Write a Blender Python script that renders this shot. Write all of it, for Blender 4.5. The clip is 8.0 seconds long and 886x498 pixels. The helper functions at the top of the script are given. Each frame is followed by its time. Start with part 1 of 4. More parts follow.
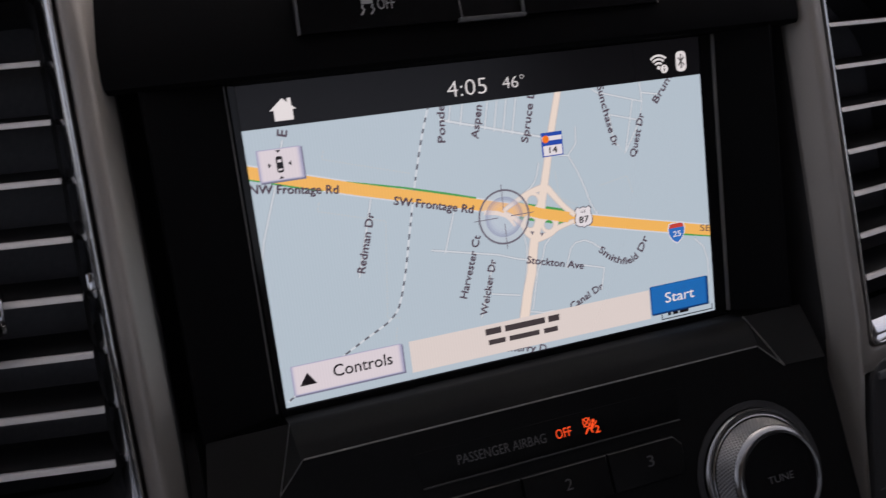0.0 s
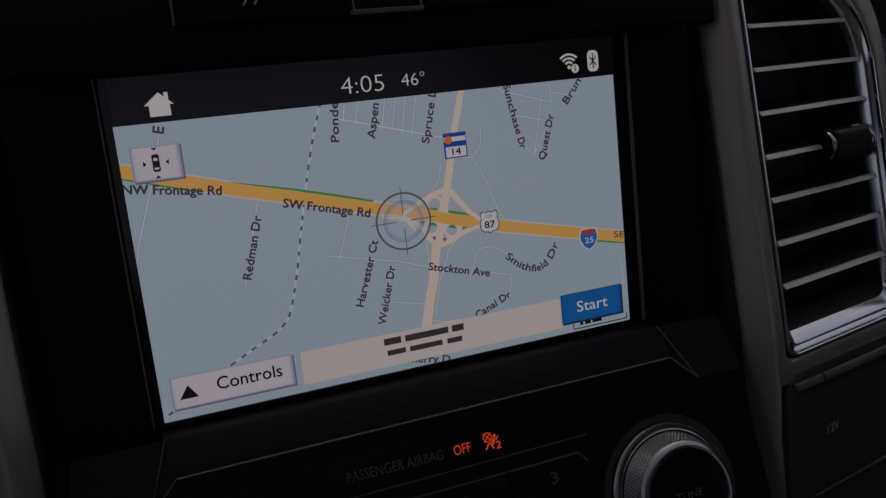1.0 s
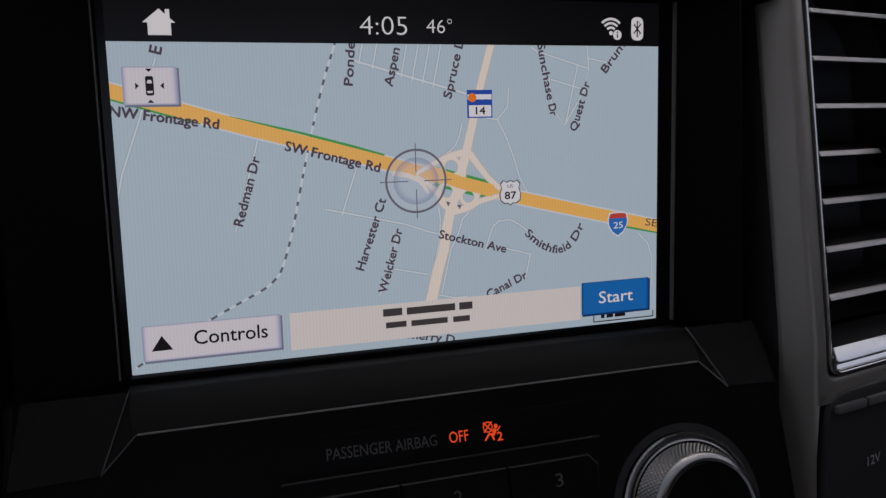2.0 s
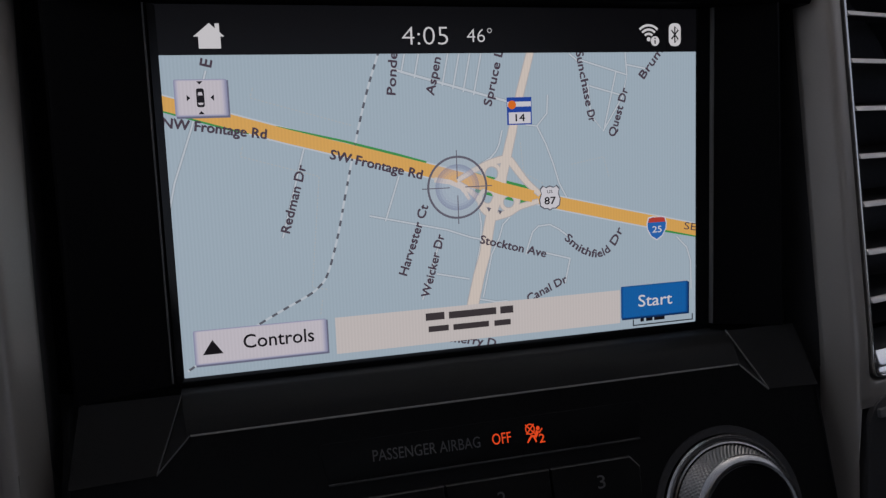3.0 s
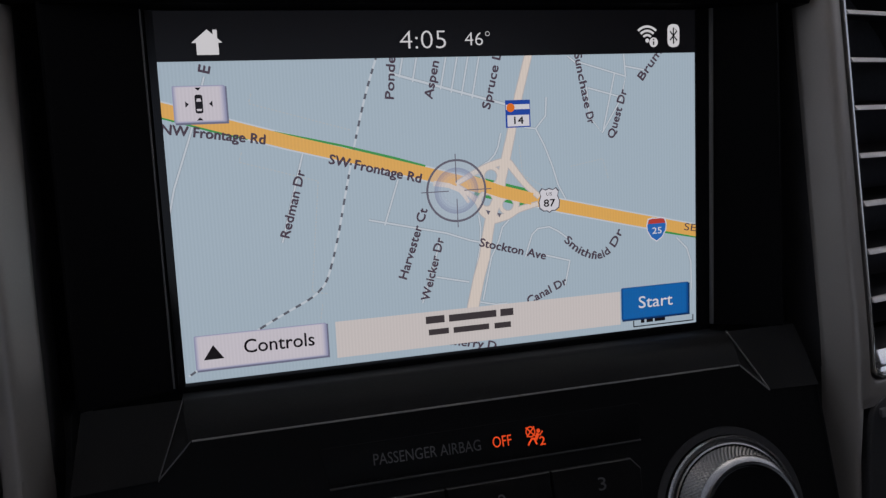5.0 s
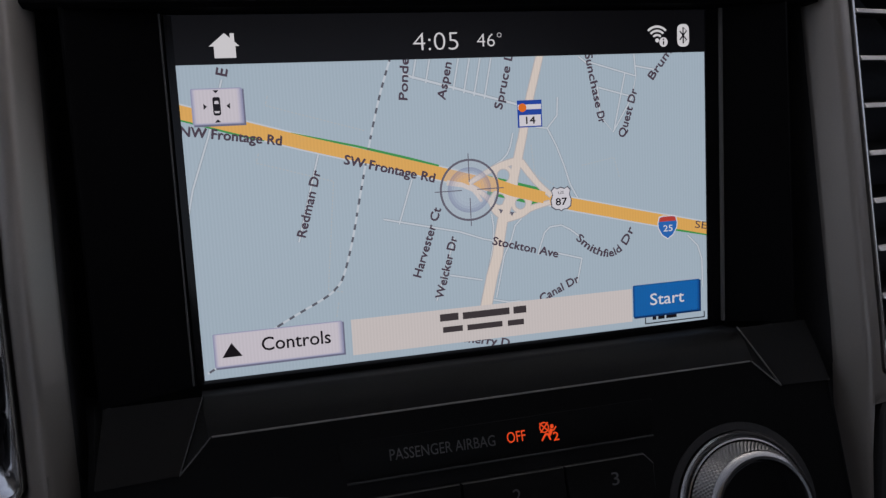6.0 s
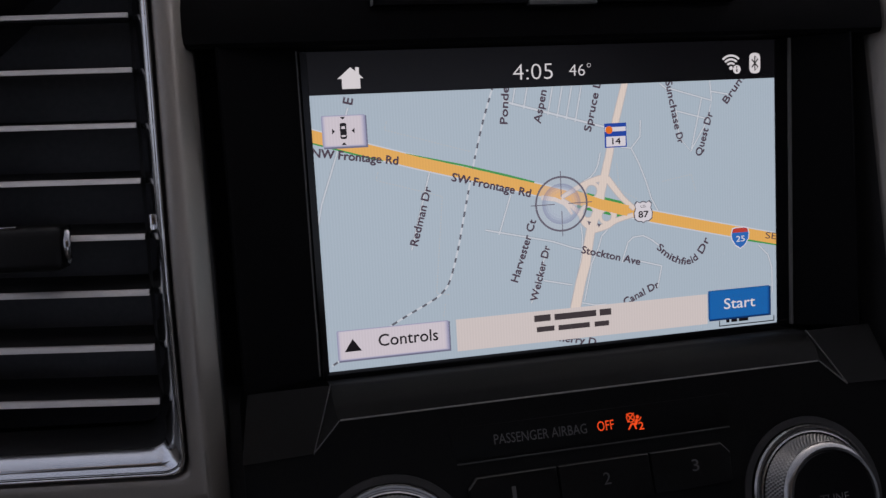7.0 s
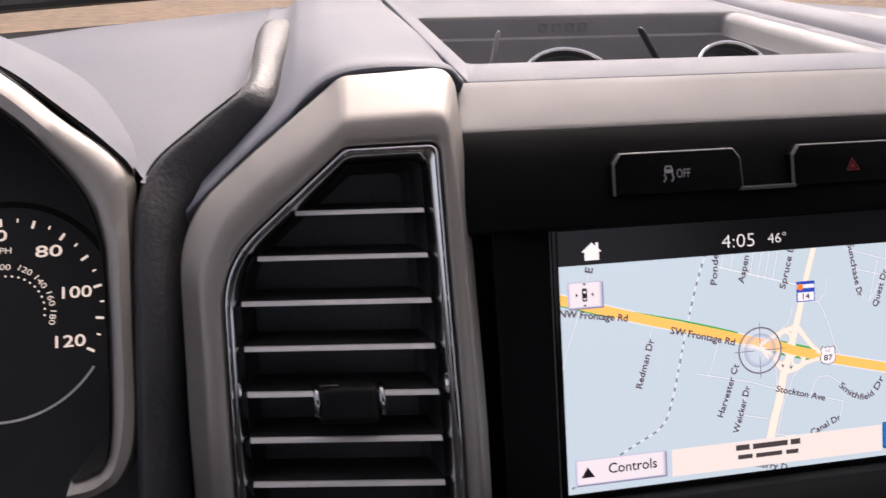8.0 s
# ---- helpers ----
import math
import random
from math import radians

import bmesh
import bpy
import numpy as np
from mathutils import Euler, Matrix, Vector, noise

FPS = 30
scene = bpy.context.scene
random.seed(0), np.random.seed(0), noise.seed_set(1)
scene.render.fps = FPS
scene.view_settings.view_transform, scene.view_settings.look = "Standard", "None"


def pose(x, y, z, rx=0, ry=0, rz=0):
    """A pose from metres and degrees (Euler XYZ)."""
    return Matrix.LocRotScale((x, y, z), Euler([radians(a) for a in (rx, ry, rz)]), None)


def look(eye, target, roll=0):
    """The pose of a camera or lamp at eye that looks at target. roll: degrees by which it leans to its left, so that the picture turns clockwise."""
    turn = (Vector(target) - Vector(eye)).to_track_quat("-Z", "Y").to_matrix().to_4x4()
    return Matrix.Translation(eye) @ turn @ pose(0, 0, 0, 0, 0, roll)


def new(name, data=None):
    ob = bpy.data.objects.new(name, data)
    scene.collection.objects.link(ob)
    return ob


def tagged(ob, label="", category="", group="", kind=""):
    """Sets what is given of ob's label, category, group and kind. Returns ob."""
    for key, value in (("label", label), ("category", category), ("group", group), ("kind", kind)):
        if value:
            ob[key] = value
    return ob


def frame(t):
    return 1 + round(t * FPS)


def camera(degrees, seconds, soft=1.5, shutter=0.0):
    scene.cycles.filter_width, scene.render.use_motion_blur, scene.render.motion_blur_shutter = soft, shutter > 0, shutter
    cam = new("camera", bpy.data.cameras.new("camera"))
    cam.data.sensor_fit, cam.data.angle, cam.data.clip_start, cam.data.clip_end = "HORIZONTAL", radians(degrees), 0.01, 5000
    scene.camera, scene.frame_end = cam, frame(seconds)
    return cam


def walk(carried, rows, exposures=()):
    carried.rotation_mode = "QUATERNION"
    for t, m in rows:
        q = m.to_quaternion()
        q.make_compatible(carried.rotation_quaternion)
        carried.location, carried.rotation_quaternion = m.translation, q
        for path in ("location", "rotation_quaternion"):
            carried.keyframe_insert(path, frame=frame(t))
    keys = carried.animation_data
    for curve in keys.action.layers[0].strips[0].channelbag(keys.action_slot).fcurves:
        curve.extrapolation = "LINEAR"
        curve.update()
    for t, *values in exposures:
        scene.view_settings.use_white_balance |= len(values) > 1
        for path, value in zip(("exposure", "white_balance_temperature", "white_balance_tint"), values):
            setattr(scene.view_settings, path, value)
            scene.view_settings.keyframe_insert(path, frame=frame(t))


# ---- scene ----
cam = camera(56.48, 8.0, 1.35, 0.15)
# The dashboard's own frame: x to the right, y ahead, z up along the touchscreen, which leans back by 16.5 degrees.
BASE = pose(0, 0, 0.70, -16.5, 0, 0)
PATH = [
    (0, (-0.11377, -0.23588, 0.87056), (0.19014, 0.61161, 0.43536), -1.406),
    (0.1, (-0.10267, -0.23812, 0.87371), (0.20515, 0.60639, 0.43548), -1.838),
    (0.2, (-0.09279, -0.23350, 0.87359), (0.22521, 0.60496, 0.43104), -1.783),
    (0.4, (-0.08359, -0.22945, 0.86392), (0.24010, 0.60624, 0.42024), -1.736),
    (0.5, (-0.08376, -0.22813, 0.86184), (0.24525, 0.60443, 0.41619), -1.395),
    (0.7, (-0.08394, -0.22856, 0.86188), (0.24788, 0.60225, 0.41507), -1.014),
    (1, (-0.08466, -0.23220, 0.86488), (0.25149, 0.60414, 0.43182), -0.012),
    (1.2, (-0.08552, -0.23226, 0.86403), (0.24993, 0.60973, 0.44150), 0.678),
    (1.5, (-0.08664, -0.23116, 0.85460), (0.24202, 0.62249, 0.45055), 2.137),
    (1.7, (-0.08215, -0.22689, 0.84870), (0.24116, 0.62860, 0.44421), 3.200),
    (2, (-0.07497, -0.21984, 0.83419), (0.23940, 0.64241, 0.43710), 4.079),
    (2.2, (-0.07999, -0.22144, 0.83238), (0.22363, 0.64374, 0.43328), 4.055),
    (3.3, (-0.07993, -0.22287, 0.83714), (0.19680, 0.65448, 0.44511), 2.691),
    (3.5, (-0.07994, -0.22292, 0.83733), (0.19505, 0.65470, 0.44469), 2.707),
    (4, (-0.08066, -0.22199, 0.83462), (0.19431, 0.65529, 0.44121), 2.592),
    (4.5, (-0.07850, -0.22226, 0.83602), (0.19587, 0.65425, 0.44049), 2.327),
    (4.7, (-0.07797, -0.22256, 0.83720), (0.19638, 0.65357, 0.44082), 2.292),
    (5.8, (-0.07953, -0.22337, 0.83889), (0.18812, 0.65204, 0.43637), 1.872),
    (6, (-0.08059, -0.22618, 0.83852), (0.18281, 0.65362, 0.44283), 1.645),
    (6.2, (-0.08415, -0.22621, 0.83770), (0.17488, 0.65389, 0.43979), 1.492),
    (6.5, (-0.08757, -0.23329, 0.84602), (0.15901, 0.65080, 0.44904), 1.157),
    (6.7, (-0.09272, -0.23830, 0.85157), (0.14479, 0.64769, 0.45331), 1.003),
    (7, (-0.10794, -0.24960, 0.84937), (0.10925, 0.64798, 0.46573), 0.618),
    (7.1, (-0.10964, -0.25018, 0.85052), (0.10044, 0.64792, 0.46415), 0.602),
    (7.2, (-0.11243, -0.25023, 0.85076), (0.09661, 0.64920, 0.46692), 0.595),
    (7.3, (-0.11565, -0.25196, 0.85736), (0.09090, 0.64970, 0.47744), 0.680),
    (7.4, (-0.12529, -0.26020, 0.87404), (0.08112, 0.64326, 0.49834), 0.779),
    (7.5, (-0.13588, -0.26746, 0.88710), (0.06418, 0.64139, 0.52107), 0.564),
    (7.6, (-0.14526, -0.26716, 0.89236), (0.04602, 0.64399, 0.52737), 0.405),
    (7.7, (-0.15759, -0.26445, 0.89225), (0.03612, 0.65041, 0.53799), 0.517),
    (7.8, (-0.16683, -0.27016, 0.90015), (0.01334, 0.64944, 0.55104), 0.139),
    (7.9, (-0.17866, -0.26902, 0.90404), (0.00015, 0.65299, 0.56065), 0.086),
    (8, (-0.19104, -0.26640, 0.91527), (-0.01469, 0.65163, 0.56014), -0.134),
]
EXPOSURES = [(0.0, 0.44, 6800, 20), (0.2, -0.02, 6740, 19), (0.5, -0.3, 6650, 18), (1.0, -0.9, 6650, 19), (1.5, -0.15, 6650, 19), (2.0, -0.1, 6550, 17), (3.5, 0.0, 6450, 16), (4.5, 0.05, 6450, 16),
             (6.5, 0.1, 6500, 18), (7.0, 0.2, 6600, 20), (7.4, 0.3, 6700, 20), (7.6, 0.5, 6750, 21), (8.0, 0.92, 6900, 23)]
walk(cam, [(t, look(eye, target, roll)) for t, eye, target, roll in PATH], EXPOSURES)

# ---- light ----
world = bpy.data.worlds.new("sky")
scene.world = world
world.use_nodes = True
wn, wl = world.node_tree.nodes, world.node_tree.links
sky = wn.new("ShaderNodeTexSky")
sky.sky_type, sky.sun_disc = "NISHITA", False
sky.sun_elevation, sky.sun_rotation = radians(44), radians(20)
sky.air_density, sky.dust_density = 1.0, 6.0
haze = wn.new("ShaderNodeHueSaturation")
haze.inputs["Saturation"].default_value = 0.55
wl.new(sky.outputs[0], haze.inputs["Color"])
wl.new(haze.outputs[0], wn["Background"].inputs["Color"])
wn["Background"].inputs["Strength"].default_value = 0.15
sun = new("sun", bpy.data.lights.new("sun", "SUN"))
sun.data.energy, sun.data.angle, sun.data.color = 0.6, radians(30), (1, 0.97, 0.95)
sun.matrix_world = look((7.0, 19.4, 20), (0, 0, 0))

# ---- materials ----
def lin(c):
    c = c / 255
    return c / 12.92 if c <= 0.04045 else ((c + 0.055) / 1.055) ** 2.4


def paint(name, color, rough=0.5, metal=0.0, grain=0.0, grain_size=1.0, bump=0.0, bump_size=0.4, rough_var=0.1, coat=0.0, spec=0.5, depth=0.3):
    """A surface with colour and gloss that vary at two scales (sizes in millimetres) and a fine relief."""
    m = bpy.data.materials.new(name)
    m.use_nodes = True
    nt = m.node_tree
    p = nt.nodes["Principled BSDF"]
    p.inputs["Metallic"].default_value = metal
    p.inputs["Coat Weight"].default_value = coat
    p.inputs["Specular IOR Level"].default_value = spec
    geo = nt.nodes.new("ShaderNodeTexCoord")

    def noise_tex(size, detail):
        n = nt.nodes.new("ShaderNodeTexNoise")
        n.inputs["Scale"].default_value = 1000.0 / size
        n.inputs["Detail"].default_value = detail
        nt.links.new(geo.outputs["Object"], n.inputs["Vector"])
        return n

    fine, broad = noise_tex(grain_size, 3), noise_tex(grain_size * 40, 4)
    mix = nt.nodes.new("ShaderNodeMath")
    mix.operation = "ADD"
    nt.links.new(fine.outputs["Fac"], mix.inputs[0])
    nt.links.new(broad.outputs["Fac"], mix.inputs[1])
    ramp = nt.nodes.new("ShaderNodeMapRange")
    ramp.inputs["From Min"].default_value, ramp.inputs["From Max"].default_value = 0.6, 1.4
    ramp.inputs["To Min"].default_value, ramp.inputs["To Max"].default_value = 1 - grain, 1 + grain
    nt.links.new(mix.outputs[0], ramp.inputs["Value"])
    col = nt.nodes.new("ShaderNodeMix")
    col.data_type, col.blend_type = "RGBA", "MULTIPLY"
    col.inputs["Factor"].default_value = 1.0
    col.inputs["A"].default_value = (*color, 1)
    nt.links.new(ramp.outputs[0], col.inputs["B"])
    nt.links.new(col.outputs["Result"], p.inputs["Base Color"])
    rr = nt.nodes.new("ShaderNodeMapRange")
    rr.inputs["From Min"].default_value, rr.inputs["From Max"].default_value = 0.3, 0.7
    rr.inputs["To Min"].default_value, rr.inputs["To Max"].default_value = rough * (1 - rough_var), min(1, rough * (1 + rough_var))
    nt.links.new(broad.outputs["Fac"], rr.inputs["Value"])
    nt.links.new(rr.outputs[0], p.inputs["Roughness"])
    if bump:
        relief, b = noise_tex(bump_size, 2), nt.nodes.new("ShaderNodeBump")
        b.inputs["Strength"].default_value, b.inputs["Distance"].default_value = bump, depth * 0.001
        nt.links.new(relief.outputs["Fac"], b.inputs["Height"])
        nt.links.new(b.outputs[0], p.inputs["Normal"])
    return m


SCREEN = 0.68  # brightness of everything that glows on the dashboard


def lit(name, r, g, b, gain=1.0, alpha=1.0, shimmer=0.0):
    """A patch of the display or a lamp behind a mask: it gives off light of its own under a glossy dark cover."""
    m = bpy.data.materials.new(name)
    m.use_nodes = True
    nt = m.node_tree
    p = nt.nodes["Principled BSDF"]
    p.inputs["Base Color"].default_value = (0.01, 0.01, 0.011, 1)
    p.inputs["Roughness"].default_value = 0.22
    p.inputs["Specular IOR Level"].default_value = 0.35
    p.inputs["Emission Color"].default_value = (lin(r), lin(g), lin(b), 1)
    p.inputs["Emission Strength"].default_value = gain * SCREEN
    if shimmer:
        geo, w, rng = nt.nodes.new("ShaderNodeTexCoord"), nt.nodes.new("ShaderNodeTexWave"), nt.nodes.new("ShaderNodeMapRange")
        nt.links.new(geo.outputs["Object"], w.inputs["Vector"])
        w.wave_type, w.bands_direction = "BANDS", "X"
        w.inputs["Scale"].default_value, w.inputs["Distortion"].default_value = 300.0, 0.6
        w.inputs["Detail Scale"].default_value = 0.05
        rng.inputs["To Min"].default_value, rng.inputs["To Max"].default_value = gain * SCREEN * (1 - shimmer), gain * SCREEN * (1 + shimmer)
        nt.links.new(w.outputs["Fac"], rng.inputs["Value"])
        nt.links.new(rng.outputs[0], p.inputs["Emission Strength"])
    p.inputs["Alpha"].default_value = alpha
    return m


TRIM = paint("satin_silver_trim", (0.345, 0.322, 0.298), 0.48, 0.8, 0.05, 0.5, 0.08, 0.3)
# Silver trim as on the vents, with the bar's dimmer light in its grey.
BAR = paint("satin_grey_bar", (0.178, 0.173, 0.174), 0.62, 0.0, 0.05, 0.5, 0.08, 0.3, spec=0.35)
BLACK = paint("black_plastic", (0.026, 0.026, 0.0275), 0.45, 0, 0.25, 0.8, 0.12, 0.5, spec=0.25)
FACE = paint("face_plate_black", (0.0045, 0.0044, 0.0049), 0.45, 0, 0.25, 0.8, 0.06, 0.5, spec=0.05)
PANEL = paint("panel_black", (0.0045, 0.0045, 0.0047), 0.4, 0, 0.25, 0.8, 0.06, 0.5, spec=0.08)
MATT = paint("matt_black", (0.012, 0.012, 0.013), 0.7, 0, 0.25, 0.8, spec=0.12)
SEAL = paint("rubber_seal", (0.05, 0.05, 0.055), 0.9, 0, 0.2, 1.5, spec=0.1)
GLOSS = paint("piano_black", (0.004, 0.004, 0.0045), 0.14, 0, 0.2, 2.0, rough_var=0.3, spec=0.3)
LEDGE = paint("soft_black_plastic", (0.0075, 0.0073, 0.007), 0.38, 0, 0.2, 0.8, 0.15, 0.4, spec=0.1)
DASH = paint("grained_dash_plastic", (0.178, 0.187, 0.222), 0.64, 0, 0.12, 0.9, 0.3, 0.8, spec=0.32)
LEATHER = paint("black_leather", (0.026, 0.0265, 0.03), 0.46, 0, 0.2, 1.2, 0.7, 2.2, spec=0.45, depth=0.7)
CHROME = paint("dark_chrome", (0.76, 0.77, 0.79), 0.15, 1.0, 0.04, 3.0)
BRIGHT = paint("bright_chrome", (0.8, 0.8, 0.8), 0.12, 1.0, 0.03, 3.0)
STEEL = paint("satin_knob_metal", (0.36, 0.355, 0.35), 0.22, 1.0, 0.06, 1.0, 0.1, 0.3)
KNURL = paint("knurled_metal", (0.2, 0.197, 0.194), 0.3, 0.9, 0.1, 0.6)
CLIP = paint("smoked_chrome", (0.42, 0.42, 0.43), 0.16, 1.0, 0.1, 3.0)
STRIP = paint("satin_grey_edge", (0.61, 0.6, 0.6), 0.42, 0.25, 0.06, 0.8)
RUBBER = paint("black_rubber", (0.005, 0.005, 0.0053), 0.45, 0, 0.2, 1.0, 0.1, 0.5, spec=0.18)
# Pale grey for thin beads that stand in for highlights along the ledge.
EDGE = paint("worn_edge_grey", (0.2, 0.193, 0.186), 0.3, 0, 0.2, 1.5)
# Grey in place of the display's reflection on the side panel's edge.
BEZEL_EDGE = paint("glossy_bezel_edge", (0.115, 0.11, 0.107), 0.34, 0, 0.15, 2.0)
# Paler grey for bevels and small edges: the light they catch is in it.
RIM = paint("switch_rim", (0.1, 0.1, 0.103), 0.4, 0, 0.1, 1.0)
# The same light catch for the number keys, darker.
KEY_RIM = paint("key_rim", (0.055, 0.053, 0.052), 0.4, 0, 0.1, 1.0)
DUCT = paint("duct_black", (0.085, 0.085, 0.095), 0.7, 0, 0.2, 2)
PRINT = paint("grey_print", (0.07, 0.07, 0.072), 0.5, 0, 0.1, 1)
# White in place of the reflection on the dial's chrome arc.
PRINT_WHITE = paint("white_print", (0.8, 0.8, 0.8), 0.4, 0, 0.05, 1)
PRINT_LIGHT = paint("light_print", (0.42, 0.42, 0.42), 0.5, 0, 0.1, 1)
RED_PRINT = paint("red_print", (0.22, 0.018, 0.014), 0.45, 0, 0.1, 1)
TRAY = paint("tray_plastic", (0.17, 0.172, 0.182), 0.55, 0, 0.15, 1.0, 0.2, 0.7)
CLOTH = paint("headliner_cloth", (0.45, 0.43, 0.4), 0.9, 0, 0.1, 2.0, 0.3, 1.5)
CARPET = paint("carpet", (0.05, 0.05, 0.05), 0.95, 0, 0.3, 4.0, 0.5, 3.0)
DOORSKIN = paint("door_plastic", (0.055, 0.055, 0.056), 0.55, 0, 0.15, 1.5, 0.2, 0.8)
GRASS = paint("dry_ground", (0.25, 0.165, 0.098), 0.95, 0, 0.6, 260.0, 0.3, 300.0)
DIAL = lit("dial_print", 235, 224, 212, 0.72)
AMBER = lit("amber_indicator", 255, 84, 30, 1.0)
WHITE = lit("display_white", 226, 226, 226)
MAP_BG = lit("map_water_blue", 178, 198, 209, 1.0, 1.0, 0.03)
MAP_ROAD = lit("map_minor_road", 208, 219, 225)
MAP_CASING = lit("map_road_casing", 160, 176, 186)
MAP_FAINT = lit("map_boundary", 190, 199, 200)
MAP_CREAM = lit("map_highway_cream", 232, 221, 208, 1.0, 1.0, 0.03)
MAP_EDGE = lit("map_road_edge", 196, 192, 190)
MAP_ORANGE = lit("map_interstate_orange", 241, 186, 98, 1.0, 1.0, 0.03)
MAP_GREEN = lit("map_green", 66, 160, 84)
MAP_INK = lit("map_label_ink", 82, 70, 82)
MAP_BLACK = lit("map_black", 22, 18, 22)
MAP_GREY = lit("map_rail_grey", 100, 103, 112)
BAR_INK = lit("bar_ink", 66, 60, 62)
CARD = lit("card_cream", 219, 213, 208, 1.0, 1.0, 0.03)
PALES = [lit("button_bevel", *c, 1.0, 1.0, s) for c, s in (((158, 162, 190), 0), ((178, 180, 202), 0), ((196, 195, 212), 0), ((212, 208, 220), 0), ((217, 213, 219), 0.03))]
BUTTON = PALES[-1]
BUTTON_EDGE = lit("button_shadow", 118, 121, 143)
BLUES = [lit("start_bevel", *c, 1.0, 1.0, s) for c, s in (((14, 72, 136), 0), ((16, 86, 154), 0), ((18, 98, 170), 0), ((20, 106, 180), 0.03))]
BLUE_DARK = lit("start_blue_edge", 10, 50, 96)
SHIELD_BLUE = lit("shield_blue", 32, 74, 170)
ROUTE_BLUE = lit("route_blue", 44, 112, 192)
SHIELD_RED = lit("shield_red", 196, 70, 60)
SHIELD_WHITE = lit("shield_white", 226, 226, 230)
SUN_ORANGE = lit("badge_orange", 240, 120, 30)
STATUS = lit("status_bar_black", 9, 9, 11)
CURSOR = lit("cursor_ring", 108, 106, 118)
LENS = [lit("cursor_glass", *c) for c in ((206, 212, 228, 1.0, 0.18), (192, 199, 218, 1.0, 0.28), (172, 180, 204, 1.0, 0.4), (152, 160, 188, 1.0, 0.52), (146, 154, 182, 1.0, 0.6))]
CURSOR_HAZE = lit("cursor_haze", 196, 206, 214, 1.0, 0.3)

# ---- mesh helpers (millimetres, in the dashboard's frame) ----
ORIGIN = {}


def thing(name, o, label, category, group="", kind=""):
    ob = new(name)
    ob.matrix_world = BASE @ Matrix.Translation(Vector(o) * 0.001)
    ob.empty_display_size = 0.02
    ORIGIN[name] = Vector(o)
    ob["o"] = name
    return tagged(ob, label, category, group, kind)


def part(name, bm, material, parent, label="", angle=32, fix=True):
    """Links bm, in millimetres, as one mesh object under a thing or a part."""
    key = parent["o"]
    if fix:
        bmesh.ops.recalc_face_normals(bm, faces=bm.faces)
    bmesh.ops.translate(bm, verts=bm.verts, vec=-ORIGIN[key])
    bmesh.ops.scale(bm, verts=bm.verts, vec=(0.001, 0.001, 0.001))
    me = bpy.data.meshes.new(name)
    bm.to_mesh(me)
    bm.free()
    me.materials.append(material)
    for f in me.polygons:
        f.use_smooth = True
    me.set_sharp_from_angle(angle=radians(angle))
    ob = new(name, me)
    ob.parent = parent
    ob["o"] = key
    return tagged(ob, label) if label else ob


def loft(bm, loops, closed=True, caps=False):
    rows = [[bm.verts.new(p) for p in loop] for loop in loops]
    n = len(rows[0])
    for a, b in zip(rows, rows[1:]):
        for i in range(n if closed else n - 1):
            j = (i + 1) % n
            bm.faces.new((a[i], a[j], b[j], b[i]))
    if caps:
        bm.faces.new(rows[0])
        bm.faces.new(rows[-1])
    return rows


def box(x0, x1, y0, y1, z0, z1, bevel=0.0, bm=None, seg=2):
    bm = bm or bmesh.new()
    made = bmesh.ops.create_cube(bm, size=1.0)["verts"]
    for v in made:
        v.co = ((x0 + x1) / 2 + v.co.x * (x1 - x0), (y0 + y1) / 2 + v.co.y * (y1 - y0), (z0 + z1) / 2 + v.co.z * (z1 - z0))
    if bevel:
        edges = list({e for v in made for e in v.link_edges})
        bmesh.ops.bevel(bm, geom=edges, offset=bevel, segments=seg, profile=0.6, affect="EDGES")
    return bm


def fillet(corners, radius, n=5):
    """A closed outline with its corners rounded; radius may be one for all or one for each. Always n points a corner."""
    out, k = [], len(corners)
    for i, c in enumerate(corners):
        r = radius[i] if isinstance(radius, (list, tuple)) else radius
        c, a, b = Vector(c), Vector(corners[i - 1]), Vector(corners[(i + 1) % k])
        u, v = (a - c).normalized(), (b - c).normalized()
        half = max(0.05, u.angle(v) / 2)
        d = min(r / math.tan(half), 0.45 * (a - c).length, 0.45 * (b - c).length)
        p, q = c + u * d, c + v * d
        for s in range(n):
            t = s / (n - 1)
            out.append((1 - t) ** 2 * p + 2 * t * (1 - t) * c + t * t * q)
    return out


def smooth_path(points, n):
    """n points along a Catmull-Rom curve through the points."""
    pts = [Vector(p) for p in points]
    pts = [2 * pts[0] - pts[1], *pts, 2 * pts[-1] - pts[-2]]
    out = []
    for k in range(n):
        s = k / (n - 1) * (len(pts) - 3)
        i = min(int(s), len(pts) - 4)
        t = s - i
        a, b, c, d = pts[i : i + 4]
        out.append(0.5 * (2 * b + (c - a) * t + (2 * a - 5 * b + 4 * c - d) * t * t + (3 * b - a - 3 * c + d) * t ** 3))
    return out


def sheet(bm, curves, along, across):
    """A smooth sheet through a few curves."""
    curves = [smooth_path(c, along) for c in curves]
    lines = [smooth_path([c[i] for c in curves], across) for i in range(along)]
    loft(bm, lines, closed=False)
    return bm


def lathe(bm, profile, centre, ax, right, up, n=48):
    """Turns (radius, height) pairs round the axis ax at centre."""
    c, ax, right, up = Vector(centre), Vector(ax), Vector(right), Vector(up)
    loops = []
    for r, h in profile:
        loops.append([c + ax * h + (right * math.cos(a) + up * math.sin(a)) * r for a in (2 * math.pi * i / n for i in range(n))])
    loft(bm, loops)
    return bm

# ---- flat print: shapes on the display, the dials and the buttons ----
def flat(surface, h=0.0):
    """A place on a surface from (u, v), lifted by h; surface gives y for x and z."""
    return lambda x, z: Vector((x, surface(x, z) - h, z))


